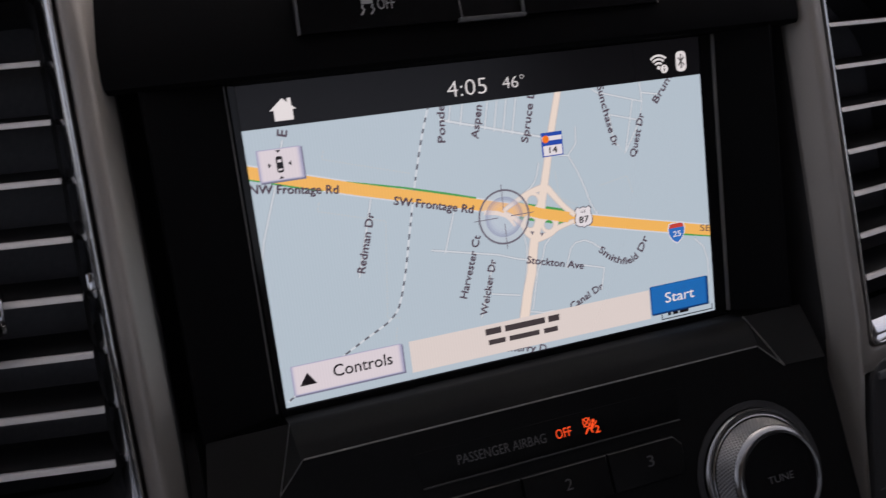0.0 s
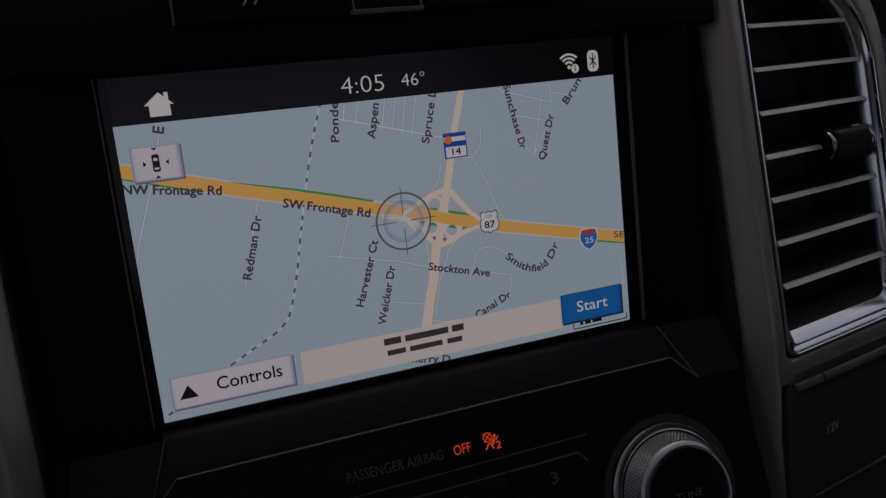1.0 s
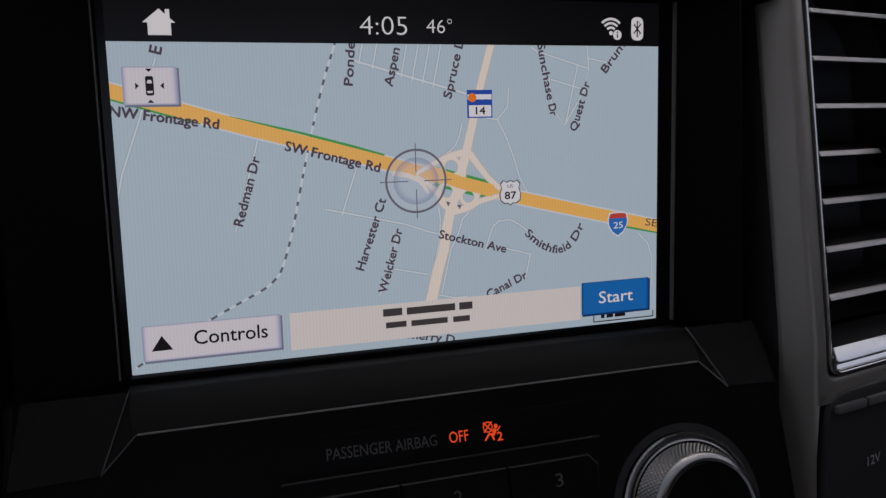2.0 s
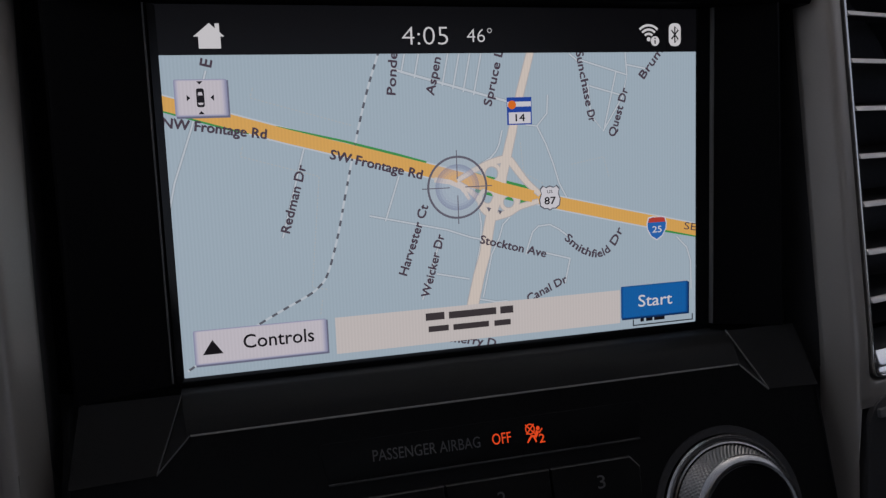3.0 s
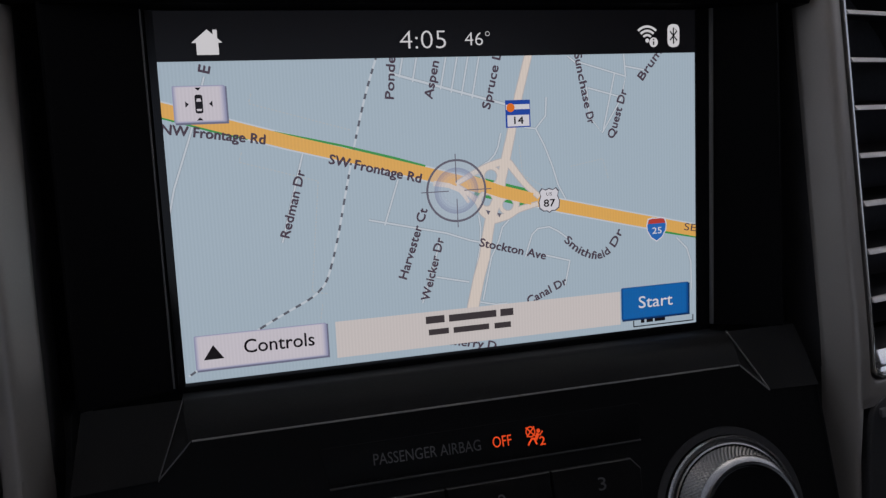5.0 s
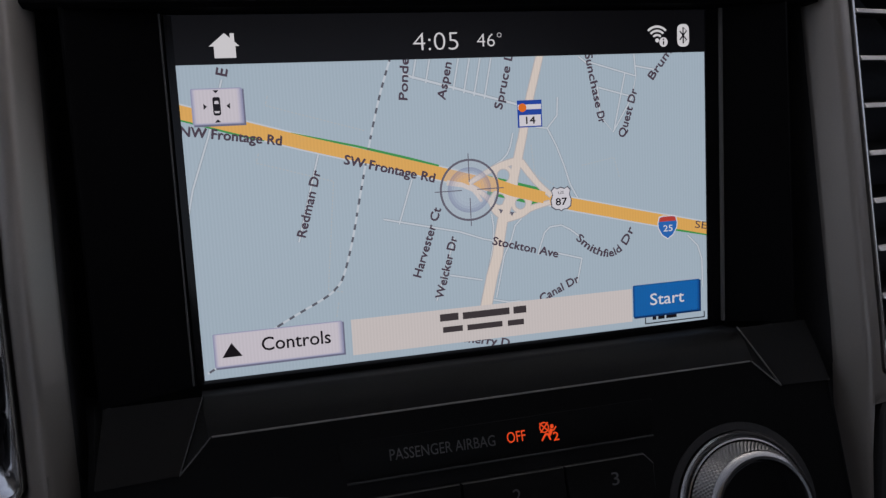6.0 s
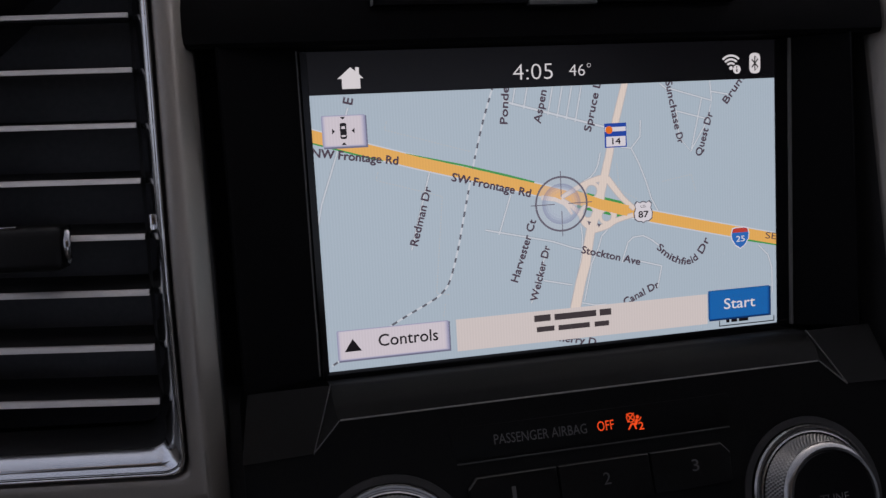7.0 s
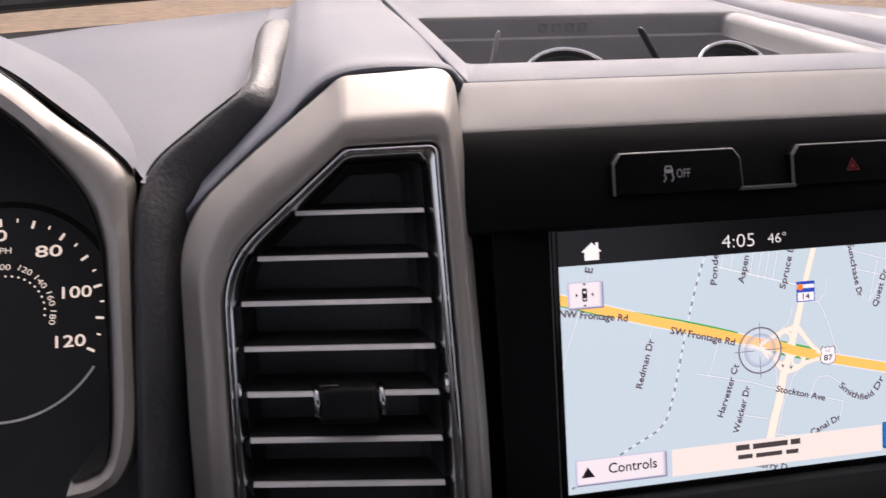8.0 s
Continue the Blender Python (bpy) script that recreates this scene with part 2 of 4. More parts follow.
def poly(bm, at, points):
    bm.faces.new([bm.verts.new(at(x, z)) for x, z in points])
    return bm


def ribbon(bm, at, points, width, width_end=None):
    pts = [Vector(p) for p in points]
    rows = []
    for i, p in enumerate(pts):
        a, b = pts[max(i - 1, 0)], pts[min(i + 1, len(pts) - 1)]
        d = (b - a).normalized()
        w = width if width_end is None else width + (width_end - width) * i / (len(pts) - 1)
        nrm = Vector((-d.y, d.x)) * w / 2
        rows.append((at(*(p + nrm)), at(*(p - nrm))))
    loft(bm, rows, closed=False)
    return bm


def disc(bm, at, cx, cz, r0, r1, a0=0.0, a1=360.0, n=40):
    ang = [radians(a0 + (a1 - a0) * i / n) for i in range(n + 1)]
    if r0 <= 0:
        poly(bm, at, [(cx + r1 * math.cos(a), cz + r1 * math.sin(a)) for a in ang[:-1]])
    else:
        loft(bm, [[at(cx + r * math.cos(a), cz + r * math.sin(a)) for a in ang] for r in (r0, r1)], closed=False)
    return bm


GLYPHS = {}


def outline(body, weight=0.0):
    """The mesh of a word in the built-in font, as points and faces, with its width and capital height scaled to 1."""
    if (body, weight) not in GLYPHS:
        cu = bpy.data.curves.new("word", "FONT")
        cu.body, cu.resolution_u, cu.fill_mode, cu.offset = body, 3, "FRONT", weight
        ob = bpy.data.objects.new("word", cu)
        me = bpy.data.meshes.new_from_object(ob)
        xs = [v.co.x for v in me.vertices]
        GLYPHS[body, weight] = ([(v.co.x, v.co.y) for v in me.vertices], [tuple(f.vertices) for f in me.polygons], min(xs), max(xs))
        bpy.data.meshes.remove(me)
        bpy.data.objects.remove(ob)
        bpy.data.curves.remove(cu)
    return GLYPHS[body, weight]


CAP = 0.729


def word(bm, at, body, a, b, height, way=None, bold=0.0, weight=0.0):
    """Writes body from a to b, centred on that line, with capitals of that height; way bends it: u -> (place, direction)."""
    pts, faces, lo, hi = outline(body, weight)
    a, b = Vector(a), Vector(b)
    d = b - a
    nrm = Vector((-d.y, d.x)).normalized()
    for shift in ((0, 0), (bold, 0), (0, bold)) if bold else ((0, 0),):
        vs = []
        for x, y in pts:
            u, v = (x - lo) / (hi - lo), (y / CAP - 0.5) * height
            if way:
                c, e = way(u)
                p = c + Vector((-e.y, e.x)) * v
            else:
                p = a + d * u + nrm * v
            vs.append(bm.verts.new(at(p.x + shift[0], p.y + shift[1])))
        for f in faces:
            try:
                bm.faces.new([vs[i] for i in f])
            except ValueError:
                pass
    return bm


def bend(points):
    """A way for word(): along a smooth curve through the points."""
    line = smooth_path([(x, z, 0) for x, z in points], 60)

    def way(u):
        s = min(max(u, 0), 1) * 58
        i = int(s)
        p = line[i].lerp(line[i + 1], s - i)
        e = (line[min(i + 2, 59)] - line[max(i - 1, 0)]).normalized()
        return p.to_2d(), e.to_2d()

    return way


# ---- the shell of the cabin and what lies outside ----
def slab(name, x0, x1, y0, y1, z0, z1, material, label, category, holes=None):
    """A wall of the cabin in world metres, with its openings cut as real gaps between blocks."""
    bm = bmesh.new()
    for b in holes or [(x0, x1, y0, y1, z0, z1)]:
        box(*b, bm=bm)
    me = bpy.data.meshes.new(name)
    bm.to_mesh(me)
    bm.free()
    me.materials.append(material)
    return tagged(new(name, me), label, category, kind="structure")


slab("ground", -400, 400, -400, 400, -0.75, -0.70, GRASS, "dry tan grass ground outside the vehicle", "ground")
slab("floor", -0.82, 0.82, -1.35, 0.46, -0.05, 0.0, CARPET, "black carpeted cabin floor", "floor")
slab("ceiling", -0.82, 0.82, -1.35, -0.42, 1.42, 1.46, CLOTH, "light grey cloth headliner", "ceiling")


def side_wall(name, x, sill, front_sill, back, rear):
    """A side of the cab: the front door's window, with a separate sill height ahead, and a rear window if rear is
    given.
    """
    a, b = min(x, x + math.copysign(0.05, x)), max(x, x + math.copysign(0.05, x))
    blocks = [(a, b, -1.35, -0.22, 0, sill), (a, b, -0.22, 0.50, 0, front_sill), (a, b, -1.35, back, 1.36, 1.46), (a, b, back, -0.40, 1.36, 1.46)]
    blocks += [(a, b, -1.35, rear[0], sill, 1.36), (a, b, rear[1], back, sill, 1.36)] if rear else [(a, b, -1.35, back, sill, 1.36)]
    slab(name, a, b, -1.35, 0.46, 0, 1.46, DOORSKIN, "dark plastic door side with wide window openings", "wall", blocks)


# Unseen walls; these sill heights set how much side light comes in.
side_wall("wall_west", -0.82, 0.84, 0.84, -0.62, None)
side_wall("wall_east", 0.82, 0.92, 0.92, -0.62, None)
slab("wall_south", -0.82, 0.82, -1.35, -1.3, 0, 1.42, DOORSKIN, "dark rear cab wall with a wide window opening", "wall",
     [(-0.82, 0.82, -1.35, -1.3, 0, 0.9), (-0.82, 0.82, -1.35, -1.3, 1.36, 1.42), (-0.82, -0.66, -1.35, -1.3, 0.9, 1.36), (0.66, 0.82, -1.35, -1.3, 0.9, 1.36)])
slab("wall_north", -0.82, 0.82, 0.46, 0.50, 0, 0.76, DOORSKIN, "black bulkhead behind the dashboard", "wall")

# ---- surfaces of the dashboard ----
def vent_left(x, z):
    return -17.8 + (0.155 if z > 40 else 0.02) * (z - 40) - 0.225 * (x + 142)


def vent_right(x, z):
    return -13.3 + 0.143 * (max(z, -10) - 39) + 0.05 * min(z + 10, 0) + 0.225 * (x - 148)


def face(x, z):
    """The sloping control panel below the display."""
    return -20.5 - 0.3 * (-11.2 - z)


def cowl(x, z):
    return 5.16 + 0.34 * z


def dial_plane(x, z):
    return 75.16 + 0.34 * z


def top(y):
    return 170.5 + 0.33 * (y - 28)


def warp(bm, m):
    """Lays a mesh built as (x, -lift, z) onto a surface."""
    for v in bm.verts:
        v.co = m(v.co.x, v.co.z, -v.co.y)
    return bm


# ---- dashboard: pad, tray frame, trim bar, body ----
dash = thing("dashboard", (2, 200, -400), "dark grained plastic dashboard with leather rolls and a silver trim bar", "dashboard")

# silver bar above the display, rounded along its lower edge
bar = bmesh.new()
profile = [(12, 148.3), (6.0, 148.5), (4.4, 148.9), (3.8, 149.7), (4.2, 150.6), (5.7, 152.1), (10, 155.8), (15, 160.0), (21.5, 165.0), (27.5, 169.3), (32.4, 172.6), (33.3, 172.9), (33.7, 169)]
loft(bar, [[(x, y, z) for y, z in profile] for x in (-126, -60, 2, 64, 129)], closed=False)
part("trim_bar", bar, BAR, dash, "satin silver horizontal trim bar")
groove = bmesh.new()
loft(groove, [[(x, y, z) for y, z in ((33.5, 168), (36, 168), (36, 173))] for x in (-126, 129)], closed=False)
part("groove", groove, BLACK, dash)

# frame of the open tray, with a rounded opening
frame_bm = bmesh.new()
outer = fillet([(-113, 34.4), (131, 34.4), (135, 330), (-112, 330)], 2)
inner = fillet([(-105, 72), (127, 72), (128, 232), (-103, 232)], [5, 18, 6, 6])
inner_in = fillet([(-103.6, 73.4), (125.4, 73.4), (126.4, 230), (-101.6, 230)], [5, 18, 6, 6])
lift = lambda y, dz: top(y) + dz + max(0, y - 150) * 0.03
loft(frame_bm, [[(p.x, p.y, lift(p.y, -6)) for p in outer], [(p.x, p.y, lift(p.y, 0.6)) for p in outer], [(p.x + 0.5 * (p.x < 0) - 0.5 * (p.x > 0), p.y + 0.5, lift(p.y, 1.2)) for p in outer],
                [(p.x, p.y, lift(p.y, 1.2)) for p in inner], [(p.x, p.y, lift(p.y, 0.2)) for p in inner_in], [(p.x, p.y, lift(p.y, -6)) for p in inner_in]])
part("tray_frame", frame_bm, DASH, dash, "dark grey plastic tray frame")

# pads right and left of the tray
def hump(flip):
    bm = bmesh.new()
    rows = [[(-234.5, 48, 119), (-207.6, 46, 142), (-192, 40, 154), (-168.5, 34, 171), (-129, 27, 172.5), (-119, 28, 166)],
            [(-234.6, 44.4, 125.4), (-207.6, 41, 149.4), (-192.2, 35, 161.4), (-168.6, 28.8, 178.9), (-128, 22.2, 179.4), (-117.5, 23, 173)],
            [(-229, 54, 136), (-200, 60, 164), (-184, 58, 179), (-164, 56, 189), (-125, 58, 188.5), (-115, 58, 180)],
            [(-206, 126, 196), (-191, 130, 200), (-181, 130, 208), (-163, 130, 213), (-122, 130, 213), (-113.5, 130, 204)],
            [(-196, 330, 270), (-184, 330, 270), (-174, 330, 276), (-158, 330, 280), (-123, 330, 280), (-113, 330, 270)]]
    place = lambda x, y, z: (4 - x + (14 if y > 50 and x > -130 else 0), y, z) if flip else (x, y, z)
    sheet(bm, [[place(*p) for p in r] for r in rows], 31, 25)
    part("upper_pad", bm, DASH, dash, "grained pad beside the tray")


hump(False)
hump(True)


def side_pad(flip):
    sx = (lambda x: x) if not flip else (lambda x: 4 - x)
    bm = bmesh.new()
    right = [(-249.5, 51, 138), (-234, 105, 164), (-213, 159, 189.5), (-209, 211, 214), (-205.6, 260, 237), (-200, 302, 256.7), (-174, 330, 270.5)]
    left = [(-251, 51, 138), (-285, 123, 172.6), (-340, 203, 210), (-420, 262, 238), (-480, 243, 229), (-540, 222, 219), (-600, 195, 206.5)]
    sheet(bm, [[(sx(x), y, z - s) for x, y, z in c] for c, s in (([(x - 0.4, y, z) for x, y, z in right], 9), ([(x - 1.4, y, z) for x, y, z in right], 1.2), ([(x - 4, y, z) for x, y, z in right], 0), ([((a[0] + b[0]) / 2, (a[1] + b[1]) / 2, (a[2] + b[2]) / 2) for a, b in zip(right, left)], 0.5), (left, 0))], 40, 30)
    part("side_pad", bm, DASH, dash, "flat grained pad that mirrors the sky")
    # padded leather roll between the pad and the vent
    roll = bmesh.new()
    a = [(-258, -36, -120), (-257, 15, 30), (-257, 31, 75), (-256, 46, 120), (-250, 60, 143), (-230, 66, 161), (-209, 75, 179), (-206, 130, 201), (-204, 200, 226), (-197, 296, 256)]
    b = [(-238, -4, -120), (-237.6, 19, 30), (-237.4, 26, 75), (-237, 44, 111.4), (-228.1, 56, 133.2), (-208, 62, 155), (-194.5, 72, 171), (-189.5, 125, 198), (-184, 200, 225), (-178, 302, 258)]
    out = [(0, -9, 0), (0, -9, 1), (0, -9, 1), (0, -8, 2), (0, -7, 4), (1, -6, 4), (2, -4, 4), (1, -2, 6), (0, 0, 6), (0, 0, -1)]
    mids = []
    for t, k in ((0.1, 0.62), (0.3, 0.95), (0.72, 0.72)):
        mids.append([tuple(p + (q - p) * t + o * k for p, q, o in zip(pa, pb, po)) for pa, pb, po in zip(a, b, out)])
    tuck = lambda c: [(x, y + 6, z - 2) for x, y, z in c]
    sheet(roll, [[(sx(x), y, z) for x, y, z in c] for c in (tuck(a), a, *mids, b, tuck(b))], 60, 26)
    seam = bmesh.new()
    line = smooth_path([(sx(x + 0.6), y - 0.6, z + 0.6) for x, y, z in a[3:9]], 40)
    loft(seam, [[p + Vector((math.cos(w), 0, math.sin(w))) * (1.5 - 1.3 * max(0, k - 16) / 23) for w in (0, 1.05, 2.1, 3.14, 4.2, 5.25)] for k, p in enumerate(line)], caps=True)
    part("seam", seam, BLACK, dash, "dark sewn seam")
    part("leather_roll", roll, LEATHER, dash, "finely grained black leather roll")


side_pad(False)
side_pad(True)

# lower body that carries everything, and the strip where the glass meets the pad
body = bmesh.new()
box(-268, -242, 72, 112, 120, 147, bm=body)
box(-262.5, -222, 64, 190, -40, 141, bm=body)
box(226, 266.5, 64, 190, -40, 141, bm=body)
box(-800, 800, 190, 330, -620, 120, bm=body)
box(-800, 800, 120, 190, -500, 20, bm=body)
part("body", body, LEDGE, dash)
far = bmesh.new()
seal_line = smooth_path([(-800, 110, 192), (-560, 203, 224), (-380, 272, 249), (-200, 331, 271), (4, 346, 277), (208, 331, 271), (384, 272, 249), (564, 203, 224), (800, 110, 192)], 60)
loft(far, [[(p.x, p.y + dy, p.z + dz) for dy, dz in ((-14, -13), (-10, -8), (0, -6), (7, -6.5), (12, -9), (14, -40))] for p in seal_line], closed=False)
part("glass_seal", far, SEAL, dash, "dark seal at the foot of the windscreen")

# ---- speaker tray in the dash top ----
tray = thing("dash_tray", (4, 150, 150), "deep dark plastic open tray sunk in the dash top", "tray")
tub = bmesh.new()
loops = []
for d, left, right, front, rear in ((0.2, -103.6, 125.4, 73.4, 230), (-0.6, -103.6, 122.5, 73.6, 229.4), (-2.4, -103.5, 118, 74, 229.2), (-6, -103.4, 115, 74.4, 229), (-13.5, -103, 112.6, 75, 228.6), (-14.6, -99, 111.6, 78, 225), (-46, -98, 108, 79, 224)):
    loops.append([(p.x, p.y, lift(p.y, d)) for p in fillet([(left, front), (right, front), (right + 1, rear), (left + 2, rear)], [5, 18, 4, 4])])
rows = loft(tub, loops)
tub.faces.new(rows[-1])
part("tub", tub, TRAY, tray)
for x, lean, y, r in ((-81, 14, 150, 1.3), (48.5, -29, 150, 1.9)):
    fin = bmesh.new()
    loft(fin, [[(x + lean * s + r * w * math.cos(a), y + 3 * w * math.sin(a) + 3, lift(y, -46) + 51.5 * s) for a in (2 * math.pi * i / 12 for i in range(12))] for s, w in ((0, 1), (0.5, 1), (0.95, 1), (0.985, 0.8), (1, 0.4))], caps=True)
    # Right fin faces away from the light: its shade is given as black.
    part("divider_fin", fin, TRAY if lean > 0 else BLACK, tray)
mark = bmesh.new()
for i in range(4):
    x = -19 + i * 9.4
    shape = fillet([(x, lift(229, -11)), (x + 6.6, lift(229, -11)), (x + 6.6, lift(229, -4.2)), (x, lift(229, -4.2))], 1.6)
    loft(mark, [[(x + 3.3 + (p.x - x - 3.3) * k, 229.2 - h, p.y + (lift(229, -7.6) - p.y) * (1 - q)) for p in shape] for k, q, h in ((1, 1, 0), (0.94, 0.94, 0.8), (0.66, 0.66, 0.8), (0.6, 0.6, 0))])
part("maker_mark", mark, TRAY, tray, "row of small raised blocks")

for cx, cy, cz, r in ((-43.5, 97.2, 174.9, 28), (51.5, 101, 181.4, 22)):
    sp = thing("loudspeaker", (cx, cy + 8, lift(cy, -40)), "round dark loudspeaker with a thin chrome ring in the tray", "loudspeaker", "loudspeakers in the dash tray")
    ax, up = Vector((0, -0.85, 0.527)), Vector((0, 0.527, 0.85))
    c = Vector((cx, cy, cz))
    ring = lathe(bmesh.new(), [(r - 2.0, -1.4), (r - 1.9, 0.6), (r - 1.2, 1.5), (r - 0.3, 1.5), (r + 0.3, 0.6), (r + 0.4, -2), (r, -24)], c, ax, (1, 0, 0), up)
    part("chrome_ring", ring, BRIGHT, sp, "thin chrome ring")
    cone = lathe(bmesh.new(), [(r - 1.5, -0.6), (r - 4, -1.4), (r - 5, -0.8), (r * 0.45, -5), (r * 0.4, -4.6), (0.1, -2.6)], c, ax, (1, 0, 0), up)
    part("cone", cone, BLACK, sp, "black speaker cone")

# ---- air vents ----
def dense(points, n, between):
    """Adds points along the straight runs of an outline whose corners have n points each."""
    out = []
    for i, p in enumerate(points):
        out.append(p)
        if i % n == n - 1:
            q = points[(i + 1) % len(points)]
            out.extend(p.lerp(q, (k + 1) / (between + 1)) for k in range(between))
    return out


def grown(corners, g):
    """An outline moved outwards by g on all its sides."""
    out = []
    for i, c in enumerate(corners):
        c, a, b = Vector(c), Vector(corners[i - 1]), Vector(corners[(i + 1) % len(corners)])
        u, v = (a - c).normalized(), (b - c).normalized()
        out.append(c - (u + v).normalized() * g / math.sin(u.angle(v) / 2))
    return out


def vent(m, x_panel, dz, tilt, tab, group):
    ob = thing("air_vent", tuple(m(-178, -40, -10)), "tall air vent, black slats, chrome ring, satin silver surround", "air vent", group)
    hole = [(-169.3, 144.5), (-136.2, 144.5), (-136.2, -20), (-217.5, -20), (-217.5, 103.7)]

    def cut(g):
        ring = dense(fillet(grown(hole, g), [6, 4, 6, 6, 38 + g], 9), 9, 14)
        return [Vector((p.x, p.y - 0.6 * min(g + 2, 0) if p.y < 0 else p.y)) for p in ring]

    edge = dense(fillet([(-168, 176.4), (x_panel + 0.3, 177.4), (x_panel, -30.5), (-236, -30.5), (-236, 121)], [10, 9, 0.5, 4, 48], 9), 9, 14)
    # silver surround: steps from the ring out to the edge, falling away along the top
    steps = (0, 0.02, 0.07, 0.14, 0.30, 0.36, 0.42, 0.48, 0.54, 0.60, 0.68, 0.95, 0.98, 1)
    sides = list(zip(steps, (-12, 2.4, 3.6, 4.0, 4.1, 4.0, 3.9, 3.6, 2.9, 1.8, 0, -6.2, -7.0, -8.5)))
    upper = list(zip(steps, (-12, 2.2, 3.6, 4.0, 3.8, 3.1, 1.7, 0, -1.8, -3.6, -6.0, -14.2, -15.2, -17)))
    start = cut(1.7)
    inset = -134.2

    def pillar_lift(x):
        u = min(max((x - inset) / (x_panel - inset), 0.3), 1)
        for (a, ha), (c, hc) in zip(sides, sides[1:]):
            if a <= u <= c:
                return ha + (hc - ha) * (u - a) / (c - a)

    loops = []
    for (u, h), (_, g) in zip(sides, upper):
        ring = []
        for a, b in zip(start, edge):
            p = a + (b - a) * u
            w = min(max((b.y - 146) / 26, 0), 1)
            lift = h + (g - h) * w
            if b.y < -27:
                lift += (pillar_lift(p.x) - lift) * min(1, u / 0.3)
            ring.append(m(p.x, p.y, lift))
        loops.append(ring)
    bm = bmesh.new()
    loft(bm, loops)
    part("surround", bm, TRIM, ob, "satin silver surround", 40)
    seal = []
    for (gx, gh) in ((0, -8.2), (0.4, -9.4), (0.8, -13), (1.2, -24)):
        ring = []
        for a, e in zip(start, edge):
            w = min(max((e.y - 146) / 26, 0), 1)
            p = e + (e - a).normalized() * gx
            ring.append(m(p.x, p.y, gh - 9 * w - (16 if e.y < -28 else 0)))
        seal.append(ring)
    bm = bmesh.new()
    loft(bm, seal)
    part("seal", bm, BLACK, ob, "black gap seal")
    bm = bmesh.new()
    rows = []
    for z in (-14, -30.2, -30.3, -50, -73, -100, -150):
        xi = min(-131 - (z + 28) * 0.102, -128.4)
        section = [(xi - 0.5, -16), (xi - 0.3, 1.4), (xi + 0.4, 3.2), (xi + 1.4, 3.9)]
        if z > -30.25:
            section = [(-129.4, 3.6), (-129.38, 3.8), (-129.2, 3.95), (-129, 3.98)]
        section += [(inset + (x_panel - inset) * u - (0.04 if u > 0.6 else 0), h + 0.05) for u, h in sides[7:]] + [(x_panel + 0.1, -22)]
        rows.append([m(x, z, h) for x, h in section])
    loft(bm, [r[:-1] for r in rows], closed=False)
    part("pillar", bm, TRIM, ob, "satin silver pillar trim", 40)
    bm = bmesh.new()
    loft(bm, [r[-2:] for r in rows], closed=False)
    part("pillar_flank", bm, BLACK, ob, "black flank of the pillar trim")
    # Unseen plate added to keep stray light out of the slot.
    bm = bmesh.new()
    loft(bm, [[m(p.x, p.y, -12.5) for p in cut(0.6)], [m(p.x, p.y, -26) for p in edge]])
    part("backing", bm, BLACK, ob, "black backing behind the surround")
    # chrome ring: a thin bright edge and a dark funnel, flatter along the foot
    bm = bmesh.new()
    loft(bm, [[m(p.x, p.y, h) for p in cut(g)] for g, h in ((1.2, -14), (1.1, 3.4), (0.95, 4.1), (0.65, 4.5), (0.35, 4.5), (0.05, 4.1), (-0.1, 3.4), (-0.2, 2.0))])
    part("chrome_edge", bm, BRIGHT, ob, "thin bright chrome edge", 60)
    funnel = ((-7.4, -18, -12.5), (-6.2, -10.5, -8.6), (-5.2, -6.4, -5.2), (-4.5, -4.0, -3.0), (-3.4, -1.4, -0.6), (-2.4, 0.4, 1.0), (-1.9, 1.1, 1.4), (-1.4, 1.7, 1.5), (-0.7, 2.3, 2.2), (-0.25, 2.6, 2.6))
    loops = [[m(p.x, p.y, h + (foot - h) * min(max((-6 - e.y) / 13, 0), 1)) for p, e in zip(cut(g), cut(0))] for g, h, foot in funnel]
    bm = bmesh.new()
    loft(bm, loops[3:])
    part("chrome_ring", bm, CHROME, ob, "dark chrome ring", 30)
    bm = bmesh.new()
    loft(bm, loops[:4])
    part("throat", bm, BLACK, ob, "black throat inside the chrome ring", 50)
    bm = bmesh.new()
    rows = loft(bm, [[m(p.x, p.y, h) for p in cut(g)] for g, h in ((-7.3, -17.5), (-7.6, -26), (-8.4, -36))])
    bm.faces.new(rows[-1])
    part("duct", bm, DUCT, ob, "black duct")
    for k in range(8):
        z = 120.5 - 17.05 * k
        x0 = -212.6 if z < 95 else (-205.5 if z < 110 else -190)
        bm = box(x0, -141.6, 1.2, 22, z - 0.9, z + 0.9, 0.4)
        for v in bm.verts:
            v.co.z += 0.12 * (v.co.y - 1)
        warp(bm, lambda x, zz, h: m(x, zz + dz - tilt * (x + 141.6), h))
        slat = part("slat", bm, BLACK, ob)
        bm = box(x0, -141.6, -0.6, 0.9, z - 0.5, z + 1.3, 0.35)
        for v in bm.verts:
            v.co.y += 0.7 * (v.co.z - z)
        warp(bm, lambda x, zz, h: m(x, zz + dz - tilt * (x + 141.6), h))
        part("edge_strip", bm, STRIP, slat, "satin grey front edge")
    # adjuster on one slat, with a chrome clip at either end, and two pivots
    ta, tb, lift_tab = tab
    bm = box(ta + 1.5, tb - 1.5, -9, 5, 44.5, 57.8, 2.6, seg=4)
    for v in bm.verts:
        v.co.y += 0.012 * (v.co.z - 52) ** 2 * 0.5
    tab = part("adjuster", warp(bm, lambda x, zz, h: m(x, zz + lift_tab, h)), RUBBER, ob, "black rubber adjuster")
